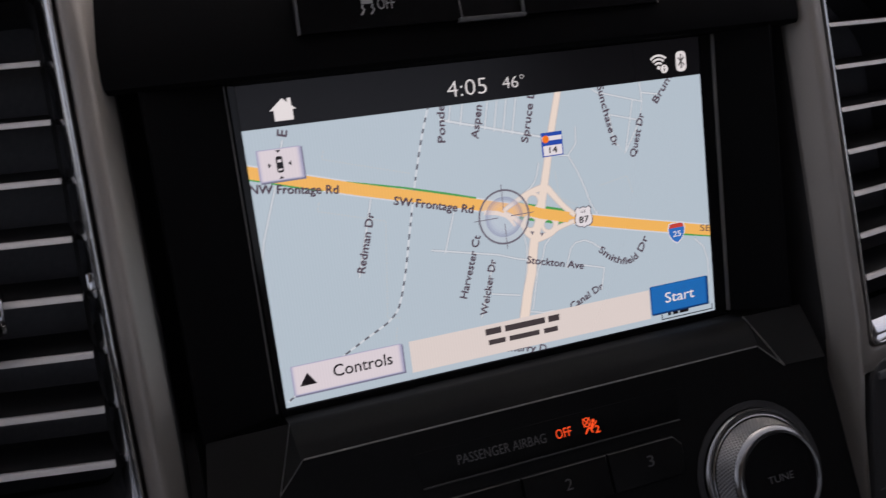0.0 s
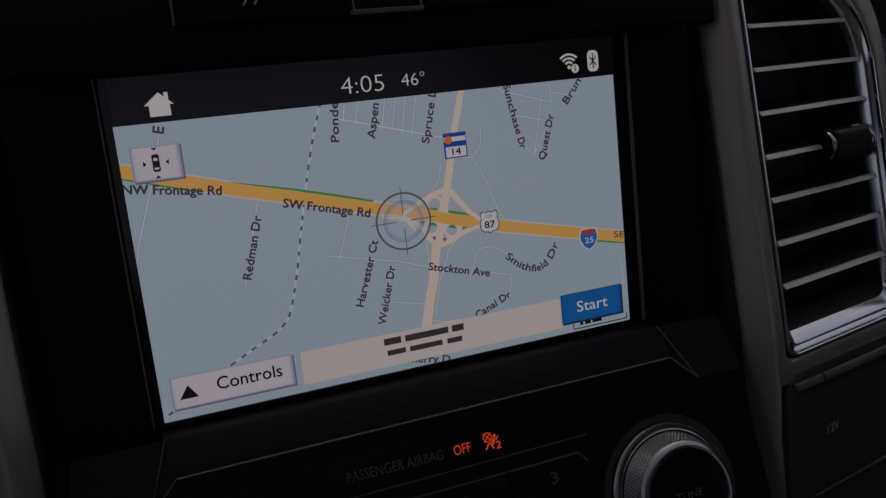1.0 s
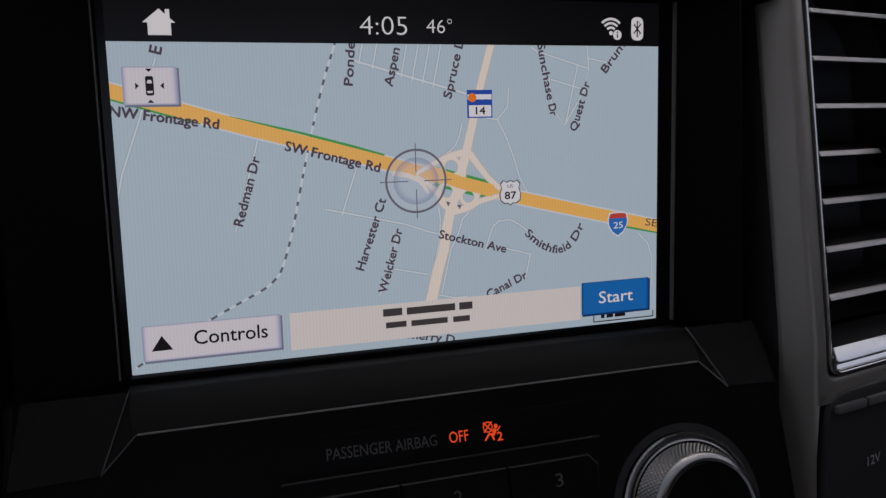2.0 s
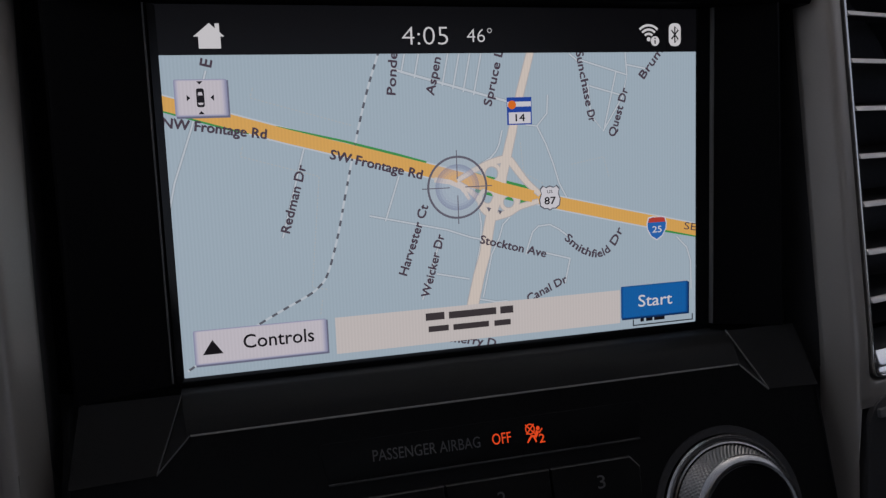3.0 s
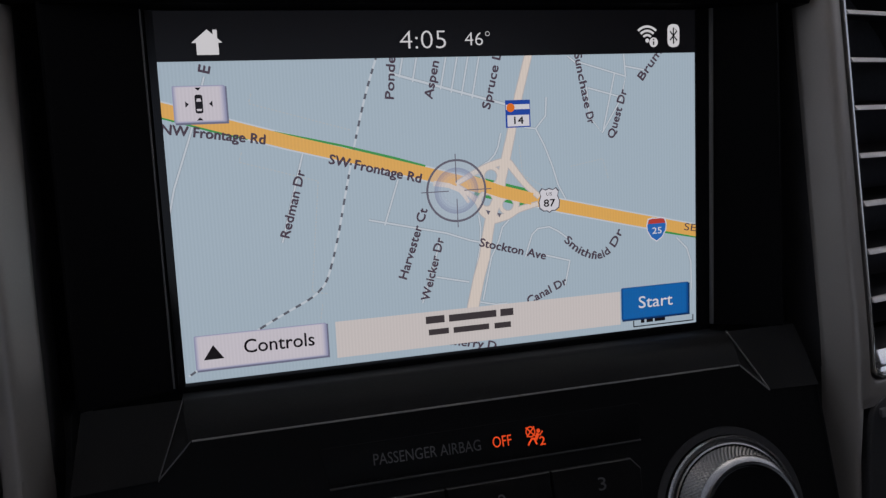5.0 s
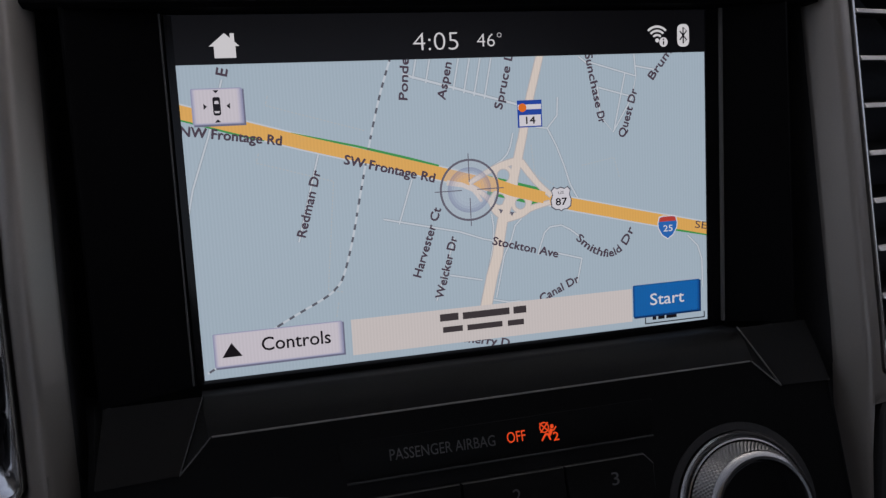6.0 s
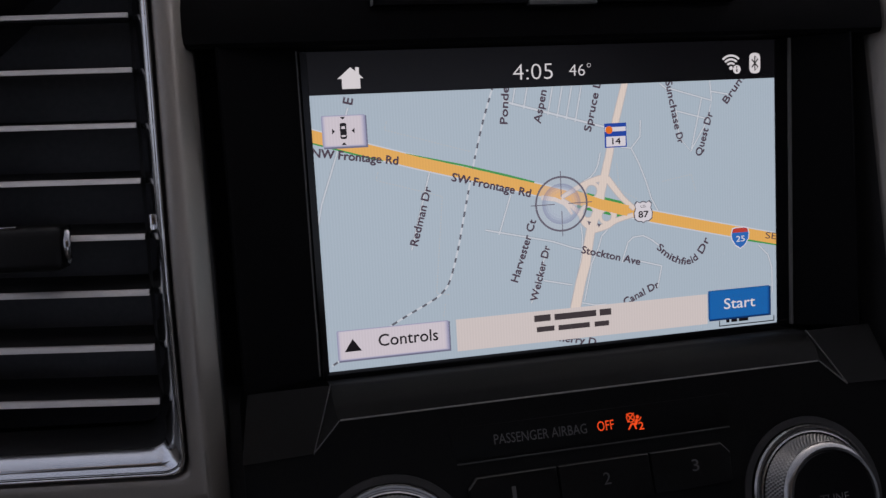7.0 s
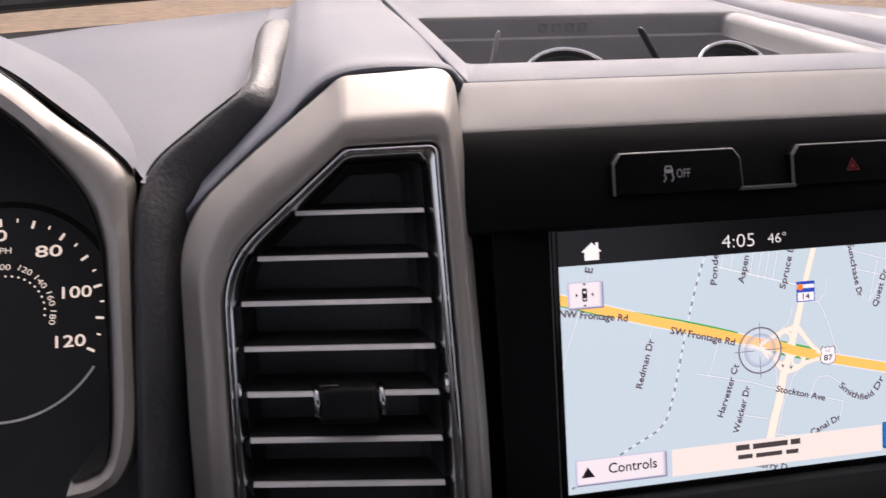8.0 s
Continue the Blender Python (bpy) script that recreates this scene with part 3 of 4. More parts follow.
    for a in (ta + 0.7, tb - 0.3):
        bm = bmesh.new()
        rings = []
        for k in range(13):
            turn = math.radians(-70 + 175 * k / 12)
            ch, cz = 3.4 + 5.0 * math.cos(turn), 51.9 + 5.1 * math.sin(turn)
            wide = 1.15 if 0 < k < 12 else 0.7
            ring = []
            for j in range(10):
                u = 2 * math.pi * j / 10
                ring.append((a + wide * math.cos(u), -(ch + 0.9 * math.sin(u) * math.cos(turn)), cz + 0.9 * math.sin(u) * math.sin(turn)))
            rings.append(ring)
        loft(bm, rings, caps=True)
        part("clip", warp(bm, lambda x, zz, h: m(x, zz + lift_tab, h)), CLIP, tab, "chrome clip", 60)
    # Chrome sliver added for the glint on the adjuster's top edge.
    bm = warp(box(ta + 2.6, ta + 9, -4.6, -4.0, 57.6, 58.1, 0.2), lambda x, zz, h: m(x, zz + lift_tab, h))
    part("inlay", bm, BRIGHT, tab, "short chrome inlay")
    for a in (-215.8, -139.6):
        bm = warp(box(a, a + 1.2, -1.6, 2, 54.5, 59.5, 0.5), m)
        part("pivot", bm, BRIGHT, ob, "small chrome pivot")
    return ob


vent(lambda x, z, h: Vector((x, vent_left(x, z) - h, z)), -123.2, 0.0, 0.028, (-187.6, -163, 0), "air vents beside the display")
vent(lambda x, z, h: Vector((6 - x, vent_right(6 - x, z) - h, z)), -121.2, 3.5, 0.0, (-204, -176, 5), "air vents beside the display")

# ---- centre stack housing round the display ----
def bead(points, r, n=6):
    """A thin rounded edge along a line."""
    bm = bmesh.new()
    pts = [Vector(p) for p in points]
    loft(bm, [[p + Vector((0, math.cos(a), math.sin(a))) * r for a in (2 * math.pi * i / n for i in range(n))] for p in pts], caps=True)
    return bm


def bead2(points, r, n=6):
    """A thin rounded upright edge."""
    bm = bmesh.new()
    loft(bm, [[Vector(p) + Vector((math.cos(a), math.sin(a), 0)) * r for a in (2 * math.pi * i / n for i in range(n))] for p in points], caps=True)
    return bm


stack = thing("centre_stack", (2, 40, -150), "black plastic centre stack housing round the display", "dashboard panel")
bm = bmesh.new()
upper = [(9, 150.6), (4.7, 150), (3.1, 148.9), (-1.8, 138.2), (-4.6, 130), (-7.2, 122), (-8.6, 114), (-8.6, 111), (-7.6, 109.6), (2, 109)]
loft(bm, [[(x, y, z) for y, z in upper] for x in (-127, -60, 2, 64, 127.8)], closed=False)
part("upper_panel", bm, FACE, stack, "matt black upper panel")
# Paler than the panel: the light on this small ledge is in its grey.
part("bridge", box(-12.6, 12.0, -10.8, -6, 121.0, 122.6, 0.5), RIM, stack, "small ledge between the switches")
for s in (-1, 1):
    X = (lambda x: x) if s < 0 else (lambda x: 4.2 - x)
    k = 0 if s < 0 else 5.5
    bm = bmesh.new()
    loft(bm, [[(X(x), y + e, z) for x, y, e in ((-89.8, 3, 0), (-90.2, -0.2, 0), (-91.5, -1.2, 0), (-114.5 + k, -8.5, dy), (-115.6 + k, -9.4, dy), (-116.4 + k, -9.2, dy), (-117 + k, 0, 0), (-126, 6, 0))] for z, dy in ((110, 1.5), (50, -1), (-1.5, -3))], closed=False)
    part("side_panel", bm, FACE, stack, "matt black side panel")
    # Bead that carries the reflected display light in its colour.
    part("bezel_edge", bead2([(X(-90.9 if s < 0 else -89.2), -0.9, z) for z in (-1, 30, 60, 90, 109)], 0.32 if s < 0 else 0.8), BEZEL_EDGE, stack, "thin glossy edge of the side panel")
    # fallen wing beside the ledge
    wide = 3.0 if s < 0 else 0.4
    bm = bmesh.new()
    quad = [[(X(-88.4), -10.6, -1.9), (X(-110), -11.4, -1.6), (X(-115.4), -11.5, -1.6)], [(X(-92), -17.2, -10.6), (X(-110.4), -18.0, -10.8), (X(-115.4 - wide / 2), -18.2, -10.8)], [(X(-95.4), -22.6, -18.4), (X(-110.4), -23.2, -19.0), (X(-115.2 - wide), -23.4, -19.2)], [(X(-96.0), -23.7, -19.9), (X(-110.6), -24.2, -20.3), (X(-115.2 - wide), -24.4, -20.5)]]
    loft(bm, quad, closed=False)
    bm2 = [(X(-88.4), -10.6, -1.9), (X(-86.9), -20.2, -11.2), (X(-96.0), -23.4, -19.8)]
    bm.faces.new([bm.verts.new(p) for p in bm2])
    part("ledge_wing", bm, LEDGE, stack, "sloping end of the ledge", 40)
    # Highlight on the ridge as a pale bead, dimmer on the left.
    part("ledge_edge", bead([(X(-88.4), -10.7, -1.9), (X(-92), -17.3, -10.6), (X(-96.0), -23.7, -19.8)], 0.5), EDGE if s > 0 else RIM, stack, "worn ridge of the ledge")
bm = bmesh.new()
shelf = [(2, -3.2), (-8.8, -2.2), (-10.2, -2.4), (-11.2, -3.1)]
loft(bm, [[(x, y, z) for y, z in shelf] for x in (-88.6, 2, 92.6)], closed=False)
part("shelf", bm, MATT, stack, "matt black shelf under the display")
bm = bmesh.new()
lip = [(-11.2, -3.1), (-13.4, -4.3), (-15.6, -5.9), (-17.5, -7.8), (-18.9, -9.6), (-19.7, -10.5), (-20.3, -11.3), (-20.65, -12.1), (-20.9, -13), (-21.0, -13.4)]
loft(bm, [[(x + (z + 2) * k * 0.12, y, z) for y, z in lip] for x, k in ((-88.6, -1), (-40, 0), (2, 0), (50, 0), (92.6, 1))], closed=False)
part("ledge", bm, LEDGE, stack, "sloping black ledge")


# Bead along the ledge's lip: the highlight there, put in as grey.
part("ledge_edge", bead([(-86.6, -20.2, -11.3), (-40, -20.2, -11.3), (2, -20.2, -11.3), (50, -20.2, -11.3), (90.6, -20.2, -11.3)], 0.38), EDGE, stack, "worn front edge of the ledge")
for s in (-1, 1):
    X = (lambda x: x) if s < 0 else (lambda x: 4.2 - x)
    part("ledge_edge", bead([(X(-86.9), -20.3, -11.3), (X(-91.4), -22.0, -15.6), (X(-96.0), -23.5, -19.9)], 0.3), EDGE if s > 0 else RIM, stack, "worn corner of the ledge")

# ---- audio control panel ----
audio = thing("control_panel", (2, -20, -150), "black audio control panel with round knobs and number keys", "control panel")
bm = bmesh.new()
corners = [(-87, -11.4), (90.8, -11.4), (99.8, -19.9), (119.6, -20.2), (119.6, -150), (-117.9, -150), (-117.9, -20.2), (-96, -19.7)]
bm.faces.new([bm.verts.new((x, face(x, z), z)) for x, z in corners])
part("face_plate", bm, PANEL, audio, "matt black face plate")
for s in (-1, 1):
    X = (lambda x: x) if s < 0 else (lambda x: 4.2 - x)
    wide = 3.0 if s < 0 else 0.4
    bm = bmesh.new()
    loft(bm, [[(X(-114.9 - wide), y, z), (X(-115.4 - wide), y + 22, z), (X(-130), y + 22, z)] for y, z in ((-11.6, -1.7), (-18.4, -10.9), (-24.2, -20.4), (-63, -150))], closed=False)
    part("side_return", bm, BLACK, audio)
lens = fillet([(-52, -18.2), (52, -18.2), (50, -28.6), (-50, -28.6)], 1.5)
bm = bmesh.new()
rows = loft(bm, [[(p.x * k, face(0, p.y * 1) - h, (p.y + 23.4) * q - 23.4) for p in lens] for k, q, h in ((1.003, 1.03, -0.2), (1, 1, 0.12), (0.997, 0.97, 0.16))])
bm.faces.new(rows[-1])
lensob = part("indicator_lens", bm, PANEL, audio, "glossy black indicator strip")
at = flat(face, 0.3)
part("lettering", word(bmesh.new(), at, "PASSENGER AIRBAG", (-36.5, -22.9), (-3.4, -23.3), 3.3), PRINT, lensob, "dim grey lettering")
part("indicator", word(bmesh.new(), at, "OFF", (0.5, -23.2), (6.6, -23.2), 3.3), AMBER, lensob, "glowing amber word")
sign = bmesh.new()
disc(sign, at, 13.1, -21.9, 1.25, 1.62, n=24)
for p, q in (((11.7, -20.5), (14.5, -23.3)), ((14.5, -20.5), (11.7, -23.3))):
    ribbon(sign, at, [p, q], 0.4)
disc(sign, at, 15.7, -21.9, 0, 0.62, n=14)
ribbon(sign, at, [(15.4, -22.6), (15.0, -23.6), (14.5, -24.4)], 1.1, 0.9)
ribbon(sign, at, [(14.6, -24.2), (13.3, -23.9), (12.4, -24.9), (11.8, -25.7)], 0.75, 0.5)
ribbon(sign, at, [(14.2, -24.2), (14.4, -25.0), (14.7, -25.8)], 0.7, 0.5)
ribbon(sign, at, [(17.1, -22.1), (15.9, -23.3)], 0.4)
part("indicator", sign, AMBER, lensob, "glowing amber airbag symbol")
part("indicator", word(bmesh.new(), at, "2", (15.7, -24.9), (17.5, -24.9), 2.6, bold=0.1), AMBER, lensob, "glowing amber figure")
keys = [(-47.4, -16.4, "1", -32.2), (-16.0, 17.2, "2", 0.8), (17.6, 48.0, "3", 33.8)]
for n, (x0, x1, body_text, xt) in enumerate(keys):
    shape = [(x0 + (3 if n == 0 else 0), -33.8), (x1 - (3 if n == 2 else 0), -33.8)]
    shape += [(x1, -37), (x1 - 0.8, -47)] if n == 2 else [(x1, -47)]
    shape += [(x0 + 0.8, -47), (x0, -37)] if n == 0 else [(x0, -47)]
    mid = Vector((sum(p[0] for p in shape) / len(shape), sum(p[1] for p in shape) / len(shape)))
    bm = bmesh.new()
    loops = []
    for k, h in ((0.0, -0.5), (0.0, 0.9), (0.35, 1.45), (0.9, 1.6)):
        loops.append([(p[0] + (mid.x - p[0]) / (mid - Vector(p)).length * k, face(0, p[1]) - h, p[1] + (mid.y - p[1]) / (mid - Vector(p)).length * k) for p in shape])
    rows = loft(bm, loops)
    bm.faces.new(rows[-1])
    key = part("number_key", bm, PANEL, audio, "black preset key", 25)
    chain = [p for p in shape if p[1] > -46] if n else [shape[-1], shape[0], shape[1]]
    # Highlight along the key's upper bevel, as a grey strip.
    bm = bmesh.new()
    loft(bm, [[(p[0] + (mid.x - p[0]) / (mid - Vector(p)).length * k, face(0, p[1]) - h, p[1] + (mid.y - p[1]) / (mid - Vector(p)).length * k) for p in chain] for k, h in ((-0.02, 0.8), (0.1, 1.3), (0.35, 1.55), (0.5, 1.4))], closed=False)
    part("rim", bm, KEY_RIM, key, "grey bevelled rim")
    part("figure", word(bmesh.new(), flat(face, 1.66), body_text, (xt - (0.7 if body_text == "1" else 1.3), -39.4), (xt + (0.7 if body_text == "1" else 1.3), -39.4), 4.0), PRINT, key)
bm = bmesh.new()
for z in (-29.4,):
    loft(bm, [[(x, face(0, z) - h, z + d) for h, d in ((-0.1, 0.35), (0.5, 0.15), (0.5, -0.15), (-0.1, -0.35))] for x in (-50, 50)], closed=False)
part("seam", bm, BLACK, audio)

AX = Vector((0, -1, 0.3)).normalized()
UP = Vector((0, 0.3, 1)).normalized()


def knob(cx, cz, text):
    c = Vector((cx, face(cx, cz), cz))
    bm = lathe(bmesh.new(), [(27.6, -0.6), (27.4, 0.3), (25, 0.5), (24.7, -0.5)], c, AX, (1, 0, 0), UP)
    base = part("knob", bm, BLACK, audio, "round control knob")
    bm = lathe(bmesh.new(), [(24.6, 0), (24.6, 1.6), (24.1, 2.3), (23.4, 2.3), (23.1, 1.5), (22.6, 1.5), (22.4, 2.6), (21.9, 2.9), (21.4, 2.0)], c, AX, (1, 0, 0), UP, 72)
    part("base_ring", bm, STEEL, base, "satin metal base ring")
    # knurled grip: rows of small raised points
    bm = bmesh.new()
    n, loops = 184, []
    for j in range(17):
        s = j / 16
        r0, h = 21.0 - 2.2 * s, 2.4 + 7.4 * s
        loops.append([c + AX * h + (Vector((1, 0, 0)) * math.cos(a) + UP * math.sin(a)) * (r0 + (0.6 if i % 2 == j // 2 % 2 and j % 2 else 0)) for i, a in ((i, 2 * math.pi * i / n) for i in range(n))])
    loft(bm, loops)
    part("grip", bm, KNURL, base, "knurled metal grip", 5)
    bm = lathe(bmesh.new(), [(18.7, 9.4), (18.9, 10.3), (18.2, 11.4), (17.0, 12.0), (16.1, 11.9), (15.8, 11.2)], c, AX, (1, 0, 0), UP, 72)
    part("cap_ring", bm, STEEL, base, "bright satin metal ring")
    bm = lathe(bmesh.new(), [(15.9, 11.2), (15.4, 11.5), (11, 11.1), (6, 10.9), (0.05, 10.85)], c, AX, (1, 0, 0), UP, 60)
    part("cap", bm, GLOSS, base, "glossy black knob cap")
    if text:
        o = c + AX * 11.3
        place = lambda x, z: o + Vector((1, 0, 0)) * x + UP * z
        part("lettering", word(bmesh.new(), place, text, (-5.6, 0), (5.6, 0), 2.8), PRINT, base)


knob(78.6, -55.6, "TUNE")
knob(-74.2, -55.6, "")

# ---- switches above the display ----
def switch(x0, x1, name, label):
    z0, z1 = 121.6, 138.4
    shape = [(x0, z0), (x0 + 0.4, z1 - 4), (x0 + 3.4, z1), (x1 - 3.4, z1), (x1 - 0.4, z1 - 4), (x1, z0)]
    ob = thing(name, ((x0 + x1) / 2, -4, z0), label, "switch", "switches above the display")
    mid = Vector(((x0 + x1) / 2, 129))
    plane = lambda z: -4.0 - 0.12 * (138 - z)
    bm = bmesh.new()
    loops = []
    for k, h in ((0.0, -2.5), (0.0, 2.2), (0.5, 3.1), (1.3, 3.6)):
        loops.append([(p[0] + (mid.x - p[0]) / (mid - Vector(p)).length * k * 1.2, plane(p[1]) - h, p[1] - (k if p[1] > 130 else -0.2 * k)) for p in shape])
    rows = loft(bm, loops)
    bm.faces.new(rows[-1])
    key = part("key", bm, FACE, ob, "black key", 22)
    # Highlight on the top and side bevels, as a strip of paler grey.
    bm = bmesh.new()
    loft(bm, [[(p[0] + (mid.x - p[0]) / (mid - Vector(p)).length * k * 1.2, plane(p[1]) - h, p[1] - (k if p[1] > 130 else -0.2 * k)) for p in shape] for k, h in ((-0.05, 2.2), (-0.05, 2.9), (0.2, 3.45), (0.5, 3.72), (0.62, 3.5))], closed=False)
    part("rim", bm, RIM, key, "bevelled grey rim", 30)
    return ob, flat(lambda x, z: plane(z), 3.72)


ob, at = switch(-66.3, -10.6, "traction_switch", "black traction control switch with a grey car symbol")
bm = bmesh.new()
poly(bm, at, [(-44.7, 131.0), (-44.1, 132.6), (-41.5, 132.6), (-40.9, 131.0), (-40.9, 129.6), (-44.7, 129.6)])
for x in (-44.3, -41.0):
    ribbon(bm, at, [(x, 129.4), (x - 0.4, 128.6), (x + 0.3, 127.8), (x - 0.4, 126.8), (x - 0.9, 126.2)], 0.6)
part("symbol", bm, PRINT_LIGHT, ob, "grey skidding car symbol")
at2 = flat(lambda x, z: -4.0 - 0.12 * (138 - z), 3.78)
part("symbol_window", poly(bmesh.new(), at2, [(-43.9, 131.1), (-43.6, 132.0), (-42.0, 132.0), (-41.7, 131.1)]), FACE, ob)
part("lettering", word(bmesh.new(), at, "OFF", (-39.5, 129.4), (-33.6, 129.4), 3.7), PRINT_LIGHT, ob)
ob, at = switch(11.4, 65.2, "hazard_switch", "black hazard switch with a dim red triangle")
bm = bmesh.new()
loft(bm, [[at(39 + r * math.cos(radians(a)), 128.4 + r * math.sin(radians(a))) for a in (90, 210, 330)] for r in (2.6, 3.6)])
poly(bm, at, [(39 + 1.7 * math.cos(radians(a)), 128.4 + 1.7 * math.sin(radians(a))) for a in (90, 210, 330)])
part("symbol", bm, RED_PRINT, ob, "dim red double triangle")

# ---- power outlet panel on the passenger side ----
def outlet(x, z):
    return -25.5 - 0.06 * (-32 - z) + 0.2 * (x - 147)


panel = thing("outlet_panel", (200, -20, -150), "black plastic storage panel with a power outlet mark", "dashboard panel")
shape = fillet([(138.8, -26.8), (240, -26.8), (240, -150), (129, -150)], [12, 2, 2, 2])
bm = bmesh.new()
rows = loft(bm, [[(p.x + k * (1 if p.x < 200 else -1), outlet(p.x, p.y) - h, p.y - k * (1 if p.y > -90 else -1)) for p in shape] for k, h in ((0, -8), (0, -0.5), (0.8, 0.8), (2.0, 1.2))])
bm.faces.new(rows[-1])
part("door", bm, BLACK, panel, "matt black panel")
for x0, x1 in ((142.2, 158.8), (159.6, 236)):
    bm = box(x0, x1, -2.0, 0.5, -34.4, -31.2, 0.9)
    part("grip_rib", warp(bm, lambda x, z, h: Vector((x, outlet(x, z) - h - 1, z))), RIM, panel, "raised rib")
part("lettering", word(bmesh.new(), flat(outlet, 1.6), "12V", (160.3, -55.2), (167.8, -54.7), 3.7), PRINT_LIGHT, panel, "grey lettering")
bm = bmesh.new()
loft(bm, [[(x, outlet(x, z) - h, z) for z, h in ((-79, 1.1), (-79.6, 1.9), (-80.4, 1.9), (-81, 1.1))] for x in (138, 238)], closed=False)
part("seam", bm, BLACK, panel)
# plain carcass beyond the vents
for x0, x1 in ((240, 800), (-800, -470)):
    bm = box(x0, x1, 30, 200, -500, 150, 12)
    part("end_panel", bm, LEDGE, panel if x0 > 0 else dash)
bm = box(128, 300, 4, 120, -480, -34, 3)
part("bin", bm, LEDGE, panel)
bm = box(-330, -130, 20, 120, -480, -38, 3)
part("knee_panel", bm, LEDGE, dash)

# ---- instrument cluster ----
cluster = thing("instrument_cluster", (-330, 90, -20), "instrument cluster, black dial with pale figures, satin silver surround", "instrument cluster")
outer = [(-420, 232), (-345, 212), (-309.4, 187.3), (-286.6, 167.9), (-259, 145.3), (-256.4, 119.6), (-256, 74), (-256.2, 36.3), (-262.3, 22.8), (-270.7, 18.6), (-276, 17.4), (-283, 17)]
inner = [(-420, 214), (-345, 195), (-309.4, 170.4), (-292, 154), (-277, 135), (-270, 116), (-268.2, 100), (-267, 66), (-267, 38), (-269.6, 29.6), (-275, 27), (-281, 26)]
rows = []
for u, h in ((0, -14), (0.02, -3), (0.15, 2.5), (0.45, 4.4), (0.8, 2.6), (0.97, -0.5), (1.0, -4)):
    rows.append([(a[0] + (b[0] - a[0]) * u, cowl(0, a[1] + (b[1] - a[1]) * u) - h, a[1] + (b[1] - a[1]) * u) for a, b in zip(outer, inner)])
bm = bmesh.new()
loft(bm, [smooth_path(r, 72) for r in rows], closed=False)
part("surround", bm, TRIM, cluster, "satin silver surround", 40)
# Black strip for the shade in the gap between hood and surround.
bm = bmesh.new()
loft(bm, [smooth_path([(a[0] + (b[0] - a[0]) * u, cowl(0, a[1] + (b[1] - a[1]) * u) - h, a[1] + (b[1] - a[1]) * u) for a, b in list(zip(outer, inner))[:6]], 40) for u, h in ((-0.06, -14), (-0.03, -9), (0.02, -6), (0.05, -4), (0.07, -6))], closed=False)
part("gap_seal", bm, MATT, cluster, "black gap seal under the hood")
bm = bmesh.new()
loft(bm, [smooth_path([(x, cowl(0, z) - h, z) for x, z in inner], 72) for h in (3.5, -30, -75)], closed=False)
part("shroud", bm, BLACK, cluster, "black shroud")
hood = bmesh.new()
sheet(hood, [[(-420, 180, 246), (-382, 170, 240), (-331, 137.7, 217.7), (-286.4, 115, 191), (-263, 84, 162.4), (-254.9, 60, 146)],
             [(-420, 140, 243), (-379, 136, 233.5), (-324.5, 112, 208), (-285.7, 92, 182.2), (-262.5, 70.5, 157.4), (-255.7, 57.5, 145.2)],
             [(-420, 108, 236), (-376, 104, 224), (-318, 86, 196), (-285, 69, 171.5), (-262, 57, 151), (-256.5, 55, 144)]], 40, 14)
part("hood", hood, DASH, cluster, "grained hood over the dials")
# Same hood, but matt black for the shade on its underside.
lip_bm = bmesh.new()
sheet(lip_bm, [[(-420, 108.4, 235.7), (-376, 104.4, 223.7), (-318, 86.4, 195.7), (-285, 69.4, 171.2), (-262, 57.4, 150.7), (-256.5, 55.4, 143.7)],
               [(-420, 106, 231), (-376, 101, 219), (-317, 84, 192), (-285, 69, 168.5), (-262, 58, 148), (-257, 56, 142)],
               [(-420, 112, 226), (-376, 107, 214), (-316, 91, 188), (-285, 76, 165), (-262, 65, 145), (-257, 62, 140)]], 40, 8)
part("hood_lip", lip_bm, MATT, cluster, "black underside of the hood")
at = flat(dial_plane, 0)
bm = bmesh.new()
poly(bm, at, [(-470, -20), (-258, -20), (-258, 160), (-470, 230)])
plate = part("dial_plate", bm, BLACK, cluster, "black dial plate")
C = (-328.0, 80.5)
bm = bmesh.new()
# Only the gleaming stretch of the ring, its reflection drawn as white.
disc(bm, flat(dial_plane, 0.8), *C, 47.4, 48.5, -104, -34, 40)
part("dial_ring", bm, PRINT_WHITE, plate, "thin bright arc")
bm = bmesh.new()
disc(bm, flat(dial_plane, 0.4), *C, 50, 53, -20, 120, 40)
part("dial_rim", bm, LEDGE, plate, "dark rim of the dial")
for speed in range(55, 121, 5):
    a = radians(53.3 - (speed - 80) * 2.0)
    long = speed % 10 == 0
    r1 = 44.8
    d = Vector((math.cos(a), math.sin(a)))
    part("scale_mark", ribbon(bmesh.new(), flat(dial_plane, 0.7), [Vector(C) + d * (r1 - (3.8 if long else 1.9)), Vector(C) + d * r1], 1.2 if long else 0.8), DIAL, plate)
for i in range(11):
    a = radians(90 - 9.6 * i)
    part("scale_dot", disc(bmesh.new(), flat(dial_plane, 0.7), C[0] + 17.8 * math.cos(a), C[1] + 17.4 * math.sin(a), 0, 0.55, n=8), DIAL, plate)
